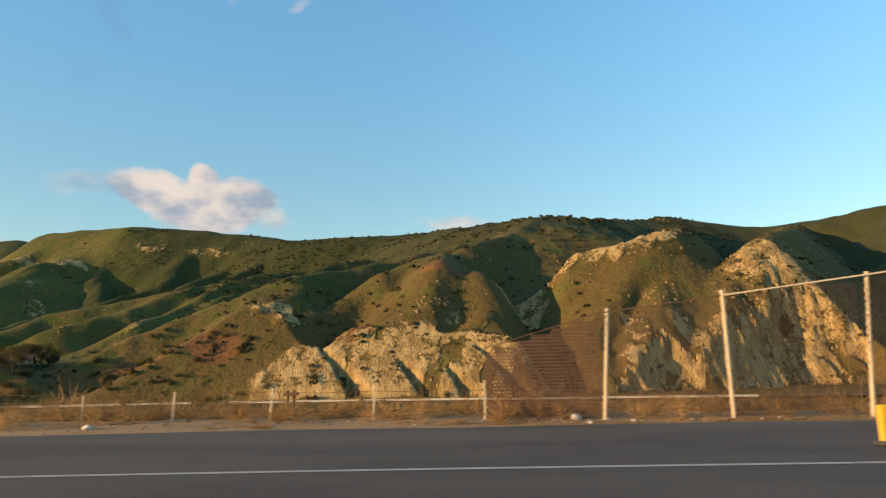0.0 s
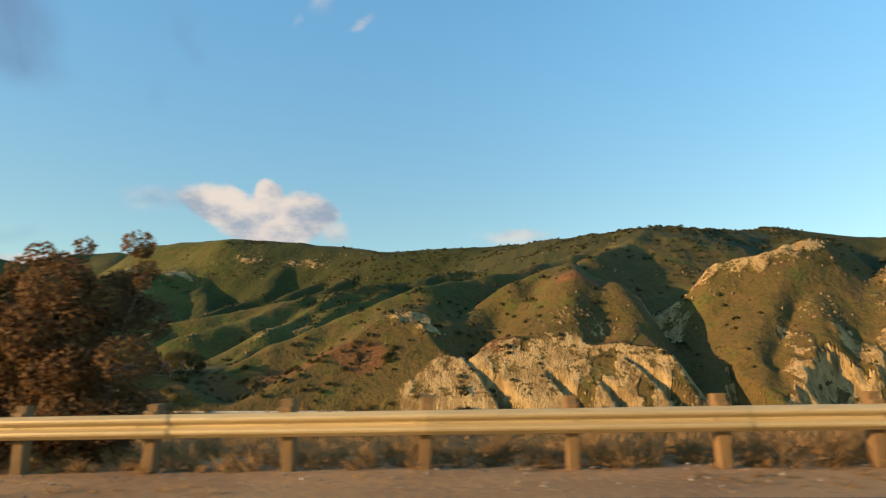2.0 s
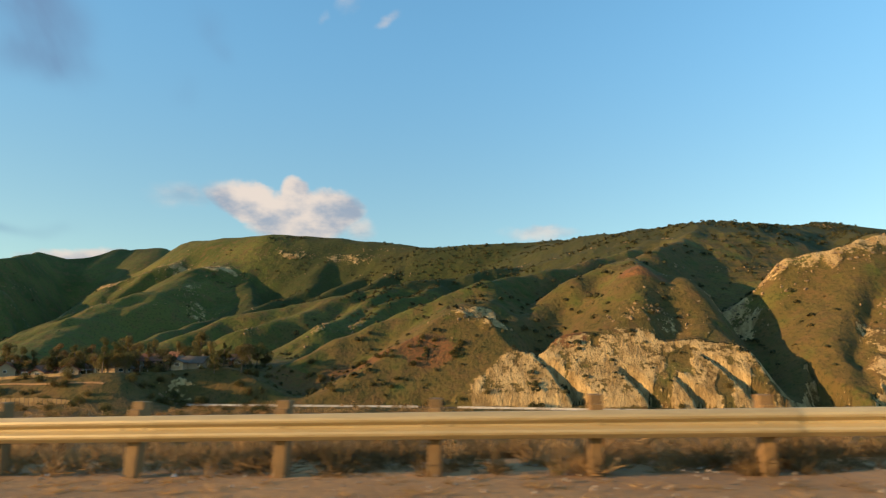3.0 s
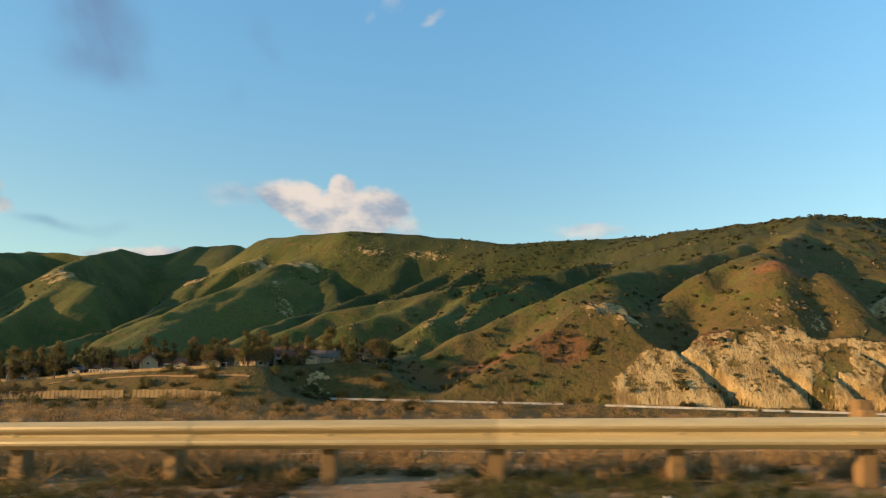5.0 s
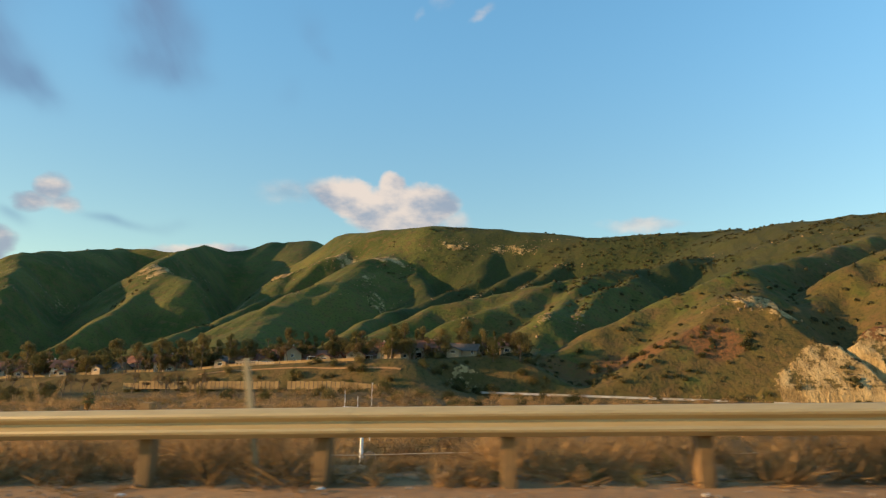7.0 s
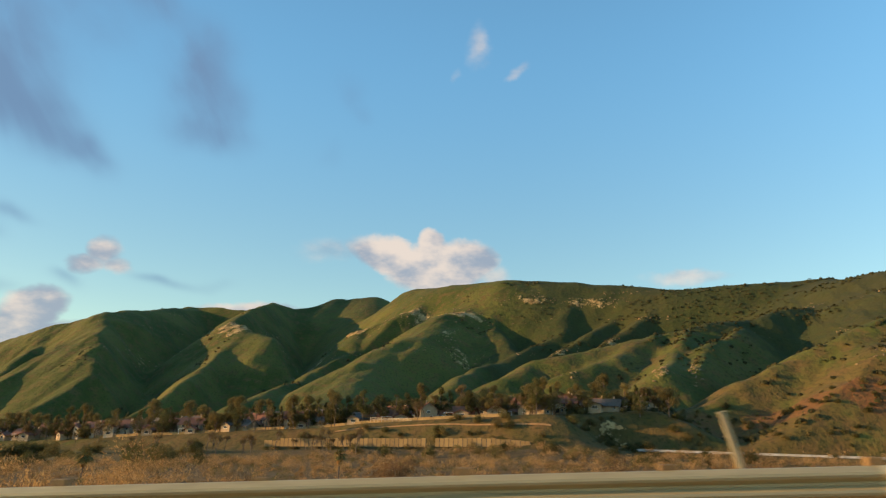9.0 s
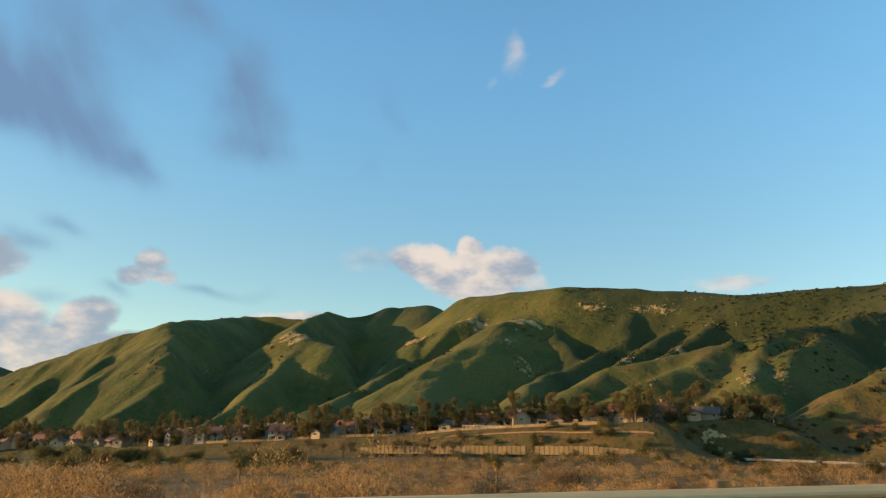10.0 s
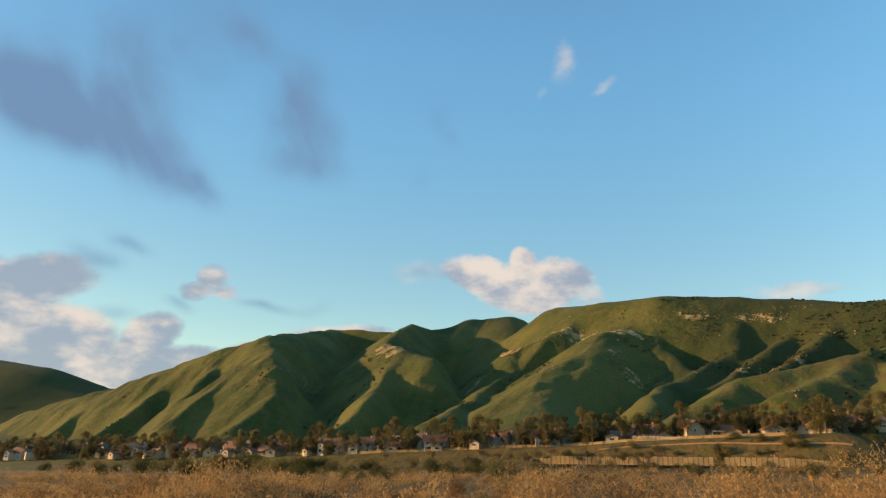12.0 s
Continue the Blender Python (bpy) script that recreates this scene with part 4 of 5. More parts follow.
def build_debris():
    y, turn = rail_spot(-23.4, 0.42)
    ob = rough_lump("fallen_bundle", "pale straw-coloured bundle lying against a guardrail post", "debris", (-23.35, y, float(road_z(-23.4)) + 0.07), (0.52, 0.16, 0.13), STAKE, 4, turn - 8)
    rough_lump("pale_stone", "pale stone lying beside a guardrail post", "stone", (-22.75, y - 0.2, float(road_z(-22.7)) + 0.05), (0.12, 0.10, 0.10), PALE_PANEL, 5)
    y, turn = rail_spot(-133.8, -0.25)
    rough_lump("torn_sheet", "torn white plastic sheet lying flat on the verge", "debris", (-133.8, y, float(road_z(-133.8)) + 0.01), (0.34, 0.10, 0.02), PALE_PANEL, 6, turn)
    y, turn = rail_spot(-134.7, 0.6)
    rough_lump("ochre_stone", "ochre stone on the verge under the guardrail", "stone", (-134.7, y, float(road_z(-134.7)) + 0.04), (0.17, 0.13, 0.11), YELLOW_STONE, 7, turn)


def build_bank_fence():
    """A low wire fence on the bank behind the rail."""
    ob = thing("bank_fence", (-136, float(rail_y(-136)) + 4.2, float(road_z(-136)) - 0.6), "low wire fence with rough timber posts behind the guardrail", "fence")
    inverse = ob.matrix_world.inverted()
    rnd = random.Random(15)
    last = None
    for k in range(15):
        x = -176 + 5.6 * k
        y = float(rail_y(x)) + 4.2
        z = float(near_z(x, y))
        top = float(road_z(x)) - 0.02
        p = part("post", rod((0, 0, -0.3), (0, 0, max(top - z, 0.4)), 0.055, 0.045, sides=8), TIMBER, ob)
        p.matrix_local = inverse @ pose(x, y, z, rnd.uniform(-5, 5), rnd.uniform(-8, 4), 0)
        if last:
            for drop in (0.08, 0.32):
                a = inverse @ Vector((last[0], last[1], last[2] - drop))
                b = inverse @ Vector((x, y, top - drop))
                mid = (a + b) / 2 - Vector((0, 0, 0.05))
                bm = bmesh.new()
                add_rod(bm, a, mid, 0.007, sides=4)
                add_rod(bm, mid, b, 0.007, sides=4)
                part("wire", bm, PALE_POLE, ob)
        last = (x, y, top)


def build_reflector():
    x = -60.4
    y, turn = rail_spot(x, -0.11)
    ob = thing("reflector", (x, y, rail_top(x) - 0.17), "white reflector plate bolted onto the guardrail", "reflector", turn=turn)
    part("plate", box(0, 0, 0.02, 0.14, 0.012, 0.34, bevel=0.004), PINK_WHITE, ob)
    part("bolt", rod((0, -0.02, 0), (0, 0.03, 0), 0.015), DARK_STEEL, ob)


build_reflector()
build_stakes()
build_call_box()
build_mast()
build_fence()
build_small_roadside()
build_debris()
build_bank_fence()


# ---- far road, barrier and panel wall ----
def build_far_road():
    xs = np.arange(-230.0, 330.0, 4.0)
    t = np.linspace(-1, 1, 5)[:, None]
    X, Y = np.repeat(xs[None], 5, 0), cliff_road_y(xs)[None] + 3.6 * t
    tagged(grid_mesh("far_road", X, Y, np.full(X.shape, -14.78), ASPHALT), "narrow dark road along the foot of the cliffs", "road", kind="structure")
    ob = thing("far_barrier", (-230, 299, -14.6), "long pale concrete barrier along the cliff road", "barrier")
    inverse = ob.matrix_world.inverted()
    proto = None
    for k in range(60):
        x = -232 + 6.0 * k
        if k in (18, 19, 20):
            continue
        y, y2 = (float(cliff_road_y(v)) - 4.5 for v in (x, x + 6))
        if proto is None:
            bm = bmesh.new()
            prof = [(-0.30, 0), (-0.30, 0.10), (-0.14, 0.40), (-0.10, 0.95), (0.10, 0.95), (0.14, 0.40), (0.30, 0.10), (0.30, 0)]
            ends = [[bm.verts.new((s, a, b)) for a, b in prof] for s in (0.03, 5.97)]
            for i in range(len(prof)):
                j = (i + 1) % len(prof)
                bm.faces.new((ends[0][i], ends[1][i], ends[1][j], ends[0][j]))
            bm.faces.new(ends[0])
            bm.faces.new(list(reversed(ends[1])))
            bmesh.ops.recalc_face_normals(bm, faces=bm.faces)
            one = proto = part("segment", bm, CONCRETE, ob)
        else:
            one = proto.copy()
            scene.collection.objects.link(one)
        one.matrix_local = inverse @ pose(x, y, -14.9, 0, 0, math.degrees(math.atan2(y2 - y, 6)))


def build_panel_wall():
    """A retaining wall of upright pale panels with dark gaps."""
    ob = thing("panel_wall", (-330, 262, -17), "long retaining wall of upright pale panels with dark gaps", "wall")
    inverse = ob.matrix_world.inverted()
    rnd = random.Random(3)
    proto = post = None
    x = -272.0
    while x > -398:
        if not -318 < x < -312:
            y = 268 - (x + 272) * -0.09
            base = float(np.interp(x, (-398, -272), (-18.3, -14.2)))
            tall = 3.6 * min(1.0, 0.55 + (-268 - x) / 40) * rnd.uniform(0.94, 1.05) * (0.75 if x < -388 else 1)
            if proto is None:
                proto = one = part("panel", box(0, 0, 0.5, 1.86, 0.22, 1.0, bevel=0.01), PALE_PANEL, ob)
                post = two = part("upright", box(1.05, 0.12, 0.5, 0.26, 0.25, 0.98), DARK_STEEL, ob)
            else:
                one, two = proto.copy(), post.copy()
                scene.collection.objects.link(one)
                scene.collection.objects.link(two)
            for o in (one, two):
                o.matrix_local = inverse @ pose(x, y, base, 0, 0, 5) @ Matrix.Diagonal((1, 1, tall, 1))
        x -= 2.1


def build_bank_edge():
    """Low pale wall along the brow below the houses, a white fence and a worn path on the bank."""
    ob = thing("bank_wall", (-450, 288, -15), "long low pale wall along the brow below the houses", "wall")
    inverse = ob.matrix_world.inverted()
    proto = None
    for k in range(86):
        x = -288 - 8.0 * k
        y = 290.0 + 1.5 * math.sin(x / 37)
        y2 = 290.0 + 1.5 * math.sin((x - 8) / 37)
        z, z2 = land_z(x, y), land_z(x - 8, y2)
        if proto is None:
            proto = one = part("stretch", box(0, 0, 0.4, 7.96, 0.3, 1.9, bevel=0.03), PALE_PANEL, ob)
        else:
            one = proto.copy()
            scene.collection.objects.link(one)
        turn = math.atan2(y - y2, 8)
        one.matrix_local = inverse @ pose((x + x - 8) / 2, (y + y2) / 2, (z + z2) / 2, 0, -math.degrees(math.atan2(z - z2, 8)), math.degrees(turn))
    fence = thing("white_fence", (-346, 288, land_z(-346, 288)), "white painted rail fence on the bank below a house", "fence")
    for k in range(12):
        part("post", box(-11 + 2.0 * k, 0, 0.9, 0.16, 0.16, 2.2), STUCCO_WHITE, fence)
    for h in (1.1, 1.8):
        part("rail", box(0, -0.1, h, 22.4, 0.07, 0.22), STUCCO_WHITE, fence)
    xs = np.arange(-372.0, -262.0, 3.0)
    t = np.linspace(-1, 1, 4)[:, None]
    X = np.repeat(xs[None], 4, 0)
    Y = 280.5 + 0.5 * t + 0 * X + 1.2 * np.sin(X / 19)
    tagged(grid_mesh("bank_path", X, Y, ground_height(X, Y)[0] + 0.15, DIRT), "worn pale dirt path along the bank", "path", kind="structure")


build_far_road()
build_panel_wall()
build_bank_edge()


# ---- houses ----
def gable_roof(w, d, h, over=0.9, thick=0.22):
    bm = bmesh.new()
    x, y = w / 2 + over, d / 2 + over
    outline = [(-y, -over * h / (d / 2)), (0, h), (y, -over * h / (d / 2))]
    rows = []
    for s in (-x, x):
        rows.append([bm.verts.new((s, a, b)) for a, b in outline] + [bm.verts.new((s, a, b + thick)) for a, b in reversed(outline)])
    n = len(rows[0])
    for k in range(n):
        bm.faces.new((rows[0][k], rows[0][(k + 1) % n], rows[1][(k + 1) % n], rows[1][k]))
    bm.faces.new(rows[0])
    bm.faces.new(list(reversed(rows[1])))
    bmesh.ops.recalc_face_normals(bm, faces=bm.faces)
    return bm


def house_walls(w, d, h, gable=0.0):
    bm = bmesh.new()
    low = [bm.verts.new(p) for p in ((-w / 2, -d / 2, -1.5), (w / 2, -d / 2, -1.5), (w / 2, d / 2, -1.5), (-w / 2, d / 2, -1.5))]
    top = [bm.verts.new((v.co.x, v.co.y, h)) for v in low]
    for k in range(4):
        bm.faces.new((low[k], low[(k + 1) % 4], top[(k + 1) % 4], top[k]))
    if gable:
        a, b = bm.verts.new((-w / 2, 0, h + gable)), bm.verts.new((w / 2, 0, h + gable))
        bm.faces.new((top[0], a, top[3]))
        bm.faces.new((top[1], top[2], b))
    bmesh.ops.recalc_face_normals(bm, faces=bm.faces)
    return bm


def put_window(parent, x, y, z, w, h, turn=0):
    m = pose(x, y, z, 0, 0, turn)
    win = part("window", box(0, -0.02, 0, w + 0.22, 0.08, h + 0.22), TRIM, parent)
    pane = part("pane", box(0, -0.065, 0, w, 0.03, h), GLASS_DARK, win)
    win.matrix_local = m
    return win


def make_house(label, w, d, storeys, wall_mat, roof_mat, wing, seed):
    rnd = random.Random(seed)
    ob = new("house")
    tagged(ob, label, "house", "hillside houses")
    h, rise = 2.6 * storeys, 2.7 + 0.3 * storeys
    walls = part("wall", house_walls(w, d, h, rise), wall_mat, ob)
    roof = part("roof", gable_roof(w, d, rise), roof_mat, ob)
    roof.location.z = h
    part("chimney", box(w * 0.32, 0.6, 0.3 + rise, 0.9, 0.7, 2.2, bevel=0.03), wall_mat, roof)
    for s in range(storeys):
        n = 3
        for k in range(n):
            if rnd.random() < 0.85:
                put_window(ob, -w / 2 + w * (k + 0.5) / n + rnd.uniform(-0.4, 0.4), -d / 2, 1.4 + 2.6 * s, rnd.choice((1.2, 1.6, 2.2)), 1.25)
        put_window(ob, -w / 2, rnd.uniform(-1.5, 1.5), 1.4 + 2.6 * s, 1.4, 1.2, -90)
    if wing:
        ww, wd, wh = w * 0.42, 5.0, 2.6 * max(1, storeys - (seed % 2))
        side = part("wing", house_walls(wd, ww, wh, 1.3), wall_mat, ob)
        side.matrix_local = pose(w * 0.24 * wing, -d / 2 - wd / 2 + 0.1, 0, 0, 0, 90)
        cap = part("wing_roof", gable_roof(wd, ww, 1.3), roof_mat, ob)
        cap.matrix_local = pose(w * 0.24 * wing, -d / 2 - wd / 2 + 0.1, wh, 0, 0, 90)
        put_window(ob, w * 0.24 * wing, -d / 2 - wd + 0.08, 1.4, 2.4, 1.3)
        if wh > 4:
            put_window(ob, w * 0.24 * wing, -d / 2 - wd + 0.08, 4.0, 1.8, 1.2)
    part("patio_cover", box(-w * 0.22, -d / 2 - 1.4, 2.5, w * 0.35, 2.8, 0.16, bevel=0.02), TRIM, ob)
    for dx in (-0.38, -0.06):
        part("patio_post", box(w * dx, -d / 2 - 2.7, 0.5, 0.16, 0.16, 4.0), TRIM, ob)
    part("door", box(-w * 0.22, -d / 2 - 0.03, 1.05, 1.9, 0.06, 2.1), GLASS_DARK, ob)
    return ob


def build_houses():
    kinds = [
        make_house("two-storey cream stucco house with a red tile roof", 13, 8.5, 2, STUCCO, ROOF_TILE, 1, 1),
        make_house("two-storey white house with a red tile roof and wing", 14, 9, 2, STUCCO_WHITE, ROOF_TILE, -1, 2),
        make_house("low cream house with a wide red tile roof", 16, 9, 1, STUCCO, ROOF_TILE, 1, 3),
        make_house("white house with a grey shingle roof", 13, 9, 2, STUCCO_WHITE, ROOF_GREY, 1, 4),
        make_house("low cream house with a brown shingle roof", 15, 9, 1, STUCCO, ROOF_GREY, -1, 5),
    ]
    rnd = random.Random(21)
    used = set()
    spots = []
    for row, (y0, xa, xb) in enumerate(((303, -262, -980), (324, -208, -980), (344, -215, -980), (372, -330, -980))):
        x = xa
        while x > xb:
            x -= rnd.uniform(14.5, 21)
            y = y0 + rnd.uniform(-3, 4) - 0.05 * (-336 - x if x < -336 else 0)
            if rnd.random() < (0.85 if row < 1 else 0.75):
                spots.append((x, y))
    for x, y in spots:
        z0, z1 = land_z(x, y), land_z(x + 6, y + 6)
        if z1 - z0 > 4.5 or z0 > float(valley_z(x)) + 28:
            continue
        k = rnd.choice((0, 1, 2, 2, 3, 4, 0, 2))
        m = pose(x, y, z0 + 0.5, 0, 0, rnd.uniform(-25, 35) + rnd.choice((0, 0, 0, 90)))
        if k in used:
            copy_thing(kinds[k], m)
        else:
            kinds[k].matrix_world = m
            used.add(k)


build_houses()


# ---- trees and brush ----
def leaf_cloud(blobs_, count, size, seed, flat=0.0):
    """Leaf clumps: small bent quads spread through rounded masses with gaps."""
    rnd = np.random.RandomState(seed)
    weights = np.array([b[3] ** 2 for b in blobs_])
    pick = rnd.choice(len(blobs_), count, p=weights / weights.sum())
    centre = np.array([b[:3] for b in blobs_])[pick]
    radius = np.array([b[3] for b in blobs_])[pick]
    way = rnd.normal(size=(count, 3))
    way /= np.linalg.norm(way, axis=1)[:, None]
    place = centre + way * (radius * rnd.uniform(0.55, 1.0, count) ** 0.6)[:, None] * np.array([1, 1, 0.85])
    a = rnd.normal(size=(count, 3))
    a /= np.linalg.norm(a, axis=1)[:, None]
    b = np.cross(a, way + 0.3 * rnd.normal(size=(count, 3)))
    b /= np.linalg.norm(b, axis=1)[:, None] + 1e-9
    s = size * rnd.uniform(0.6, 1.4, count)[:, None]
    verts = np.stack([place - a * s, place - b * s * 0.45, place + a * s, place + b * s * 0.45], 1).reshape(-1, 3)
    faces = np.arange(count * 4).reshape(-1, 4)
    return verts.tolist(), faces.tolist()


def tree_mesh_thing(name, label, category, group, trunk, limbs, masses, leaves, size, mat, seed, bark=None):
    ob = new(name)
    tagged(ob, label, category, group)
    bm = bmesh.new()
    for a, b, r0, r1 in trunk + limbs:
        add_rod(bm, a, b, r0, r1, sides=7)
    part("trunk", bm, bark or BARK, ob)
    if masses:
        verts, faces = leaf_cloud(masses, leaves, size, seed)
        add_mesh("crown", verts, faces, mat, ob)
    return ob


def make_round_tree(name, label, tall, wide, mat, seed, leaves=2600, size=0.26, group="trees round the houses"):
    rnd = random.Random(seed)
    masses, limbs = [], []
    for k in range(11):
        a, r = rnd.uniform(0, 6.28), wide * rnd.uniform(0.15, 0.75)
        z = tall * rnd.uniform(0.26, 0.92)
        r *= 1.15 - abs(z / tall - 0.6)
        p = (r * math.cos(a), r * math.sin(a), z)
        masses.append((*p, wide * rnd.uniform(0.36, 0.56)))
        limbs.append(((0, 0, tall * 0.3), p, 0.05 * wide, 0.02))
    return tree_mesh_thing(name, label, "tree", group, [((0, 0, -0.8), (0, 0, tall * 0.5), 0.075 * wide, 0.045 * wide)], limbs, masses, leaves, size, mat, seed)


def make_tall_tree(name, label, tall, wide, mat, seed, leaves=2600, size=0.25):
    rnd = random.Random(seed)
    masses, limbs = [], []
    for k in range(13):
        z = tall * rnd.uniform(0.3, 0.97)
        r, a = wide * rnd.uniform(0.1, 0.8) * (1.15 - 0.5 * z / tall), rnd.uniform(0, 6.28)
        p = (r * math.cos(a), r * math.sin(a), z)
        masses.append((*p, wide * rnd.uniform(0.34, 0.54)))
        limbs.append(((0, 0, z * 0.75), p, 0.10, 0.03))
    return tree_mesh_thing(name, label, "tree", "trees round the houses", [((0, 0, -0.8), (0.2, 0, tall * 0.9), 0.30, 0.08)], limbs, masses, leaves, size, mat, seed)


def make_bare_tree(tall, seed):
    rnd = random.Random(seed)
    limbs = []

    def grow(a, way, length, r, depth):
        b = a + way * length
        limbs.append((tuple(a), tuple(b), r, r * 0.6))
        if depth:
            for _ in range(4):
                turned = (way + Vector((rnd.uniform(-1, 1), rnd.uniform(-1, 1), rnd.uniform(-0.2, 0.7))) * 0.62).normalized()
                grow(b, turned, length * rnd.uniform(0.55, 0.8), r * 0.55, depth - 1)

    grow(Vector((0, 0, -0.6)), Vector((0, 0, 1)), tall * 0.34, 0.22, 3)
    ob = new("bare_tree")
    tagged(ob, "leafless brown tree among the houses", "tree", "bare trees")
    bm = bmesh.new()
    for a, b, r0, r1 in limbs:
        add_rod(bm, a, b, max(r0, 0.035), max(r1, 0.03), sides=4)
    part("trunk", bm, BARK, ob)
    masses = [(*b, 0.9) for a, b, r0, r1 in limbs if r0 < 0.05]
    verts, faces = leaf_cloud(masses, 900, 0.15, seed)
    tagged(add_mesh("twig_crown", verts, faces, LEAF_BROWN, ob), kind="stuff")
    return ob


def make_palm(name, label, tall, crown, seed, group, skirt=False):
    rnd = random.Random(seed)
    ob = new(name)
    tagged(ob, label, "palm", group)
    bm = bmesh.new()
    add_rod(bm, (0, 0, -0.8), (0.1, 0, tall * 0.5), 0.26, 0.20, sides=9)
    add_rod(bm, (0.1, 0, tall * 0.5), (0.15, 0.05, tall), 0.20, 0.17, sides=9)
    part("trunk", bm, BARK, ob)
    verts, faces = [], []
    wide = 0.15 if skirt else 0.05
    for k in range(46):
        a, up = rnd.uniform(0, 6.28), rnd.uniform(-0.7 if skirt else -0.35, 1.1)
        out = Vector((math.cos(a) * math.cos(up), math.sin(a) * math.cos(up), math.sin(up)))
        start, tip = Vector((0.15, 0.05, tall)), Vector((0.15, 0.05, tall)) + out * crown * rnd.uniform(0.8, 1.1)
        tip.z -= crown * 0.25
        side = out.cross(Vector((0, 0, 1))).normalized()
        mid = start.lerp(tip, 0.55) + Vector((0, 0, crown * 0.14))
        for f in range(7):
            w = (f - 3) / 3
            end = tip + side * w * crown * 0.48 - out * abs(w) * crown * 0.22
            n = len(verts)
            verts.extend([tuple(mid - side * wide), tuple(mid + side * wide), tuple(end)])
            faces.append((n, n + 1, n + 2))
        n = len(verts)
        verts.extend([tuple(start - side * 0.04), tuple(start + side * 0.04), tuple(mid + side * 0.05), tuple(mid - side * 0.05)])
        faces.append((n, n + 1, n + 2, n + 3))
    add_mesh("fronds", verts, faces, LEAF_PALM, ob)
    if skirt:
        verts, faces = leaf_cloud([(0.12, 0, tall - 0.9, 0.75), (0.1, 0, tall - 1.9, 0.55)], 160, 0.42, seed)
        add_mesh("dead_fronds", verts, faces, TWIG_GOLD, ob)
    return ob


def spread(protos, spots, rnd, sink=0.0):
    used = set()
    for x, y, s in spots:
        p = rnd.choice(protos)
        m = pose(x, y, land_z(x, y) - sink, 0, 0, rnd.uniform(0, 360)) @ Matrix.Diagonal((s, s, s * rnd.uniform(0.9, 1.15), 1))
        if p in used:
            ob = copy_thing(p, Matrix())
            ob.matrix_world = m
        else:
            p.matrix_world = m
            used.add(p)
    for p in protos:
        if p not in used:
            x, y, s = spots[0]
            p.matrix_world = pose(x + 5, y + 3, land_z(x + 5, y + 3), 0, 0, 40)


def build_trees():
    rnd = random.Random(77)
    broad = [make_round_tree("broad_tree", "dark green broad tree beside the houses", 8.5, 4.2, LEAF_DARK, 11), make_round_tree("broad_tree", "olive green broad tree beside the houses", 7.5, 4.0, LEAF_OLIVE, 12),
             make_round_tree("broad_tree", "large dark green broad tree beside the houses", 10.5, 4.6, LEAF_DARK, 13), make_round_tree("broad_tree", "rust-brown broad tree beside the houses", 8.0, 4.2, LEAF_BROWN, 26),
             make_round_tree("broad_tree", "large olive green tree beside the houses", 10.0, 5.0, LEAF_OLIVE, 27)]
    tall = [make_tall_tree("tall_tree", "tall dark green tree between the houses", 14, 3.4, LEAF_DARK, 14), make_tall_tree("tall_tree", "tall olive eucalyptus tree between the houses", 15, 4.0, LEAF_OLIVE, 15),
            make_tall_tree("tall_tree", "narrow dark cypress tree beside a house", 12, 1.5, LEAF_DARK, 16), make_tall_tree("tall_tree", "tall brown thin-leaved tree between the houses", 13, 3.6, LEAF_BROWN, 28)]
    bare = [make_bare_tree(9, 17), make_bare_tree(11, 18)]
    palms = [make_palm("tall_palm", "tall thin fan palm among the houses", 12, 1.9, 19, "palms among the houses"), make_palm("tall_palm", "thin fan palm among the houses", 9.5, 1.8, 20, "palms among the houses")]

    def along(n, x0, x1, ya, yb):
        out = []
        for _ in range(n):
            x = rnd.uniform(x0, x1)
            out.append((x, rnd.uniform(ya, yb) - 0.05 * max(0, -336 - x), rnd.uniform(0.75, 1.2)))
        return out

    spread(broad, along(54, -214, -420, 312, 356) + along(18, -262, -440, 293, 298) + along(46, -440, -980, 293, 300) + along(140, -420, -980, 304, 400) + along(24, -250, -430, 300, 340), rnd)
    spread(tall, [(-226, 322, 1.0), (-231, 327, 1.1), (-221, 331, 0.9), (-236, 321, 0.85)] + along(30, -240, -430, 296, 350) + along(95, -420, -980, 293, 390) + along(40, -380, -980, 293, 330) + along(24, -260, -420, 290, 330) + along(72, -410, -980, 292, 322), rnd)
    spread(bare, along(70, -262, -720, 284, 340) + along(80, -300, -980, 278, 345) + [(rnd.uniform(-445, -330), rnd.uniform(218, 252), rnd.uniform(0.7, 1.1)) for _ in range(26)], rnd)
    spread(palms, along(6, -330, -420, 300, 360) + along(26, -420, -800, 295, 385) + along(22, -400, -640, 290, 350), rnd)
    near_palms = [make_palm("fan_palm", "fan palm with a skirt of dead fronds standing in the brush", 6.5, 2.0, 23, "fan palms in the wash", True),
                  make_palm("fan_palm", "bushy fan palm standing in the brush", 5.2, 2.8, 24, "fan palms in the wash", True)]
    for p, (x, y, top) in zip(near_palms, ((-279.0, 117.3, -12.2), (-337.5, 102.3, -14.2))):
        z = land_z(x, y)
        p.matrix_world = pose(x, y, z) @ Matrix.Diagonal((1, 1, max(0.6, (top - z) / (6.5 if p is near_palms[0] else 5.2)), 1))
    bushes = [make_round_tree("green_bush", "dark green round bush in the valley", 4.2, 3.6, LEAF_DARK, 31, 3000, 0.15, "valley bushes"), make_round_tree("green_bush", "olive green bush in the valley", 3.4, 3.0, LEAF_OLIVE, 32, 2600, 0.14, "valley bushes")]
    spots = [(rnd.uniform(-620, -360), rnd.uniform(130, 235), rnd.uniform(0.8, 1.7)) for _ in range(70)]
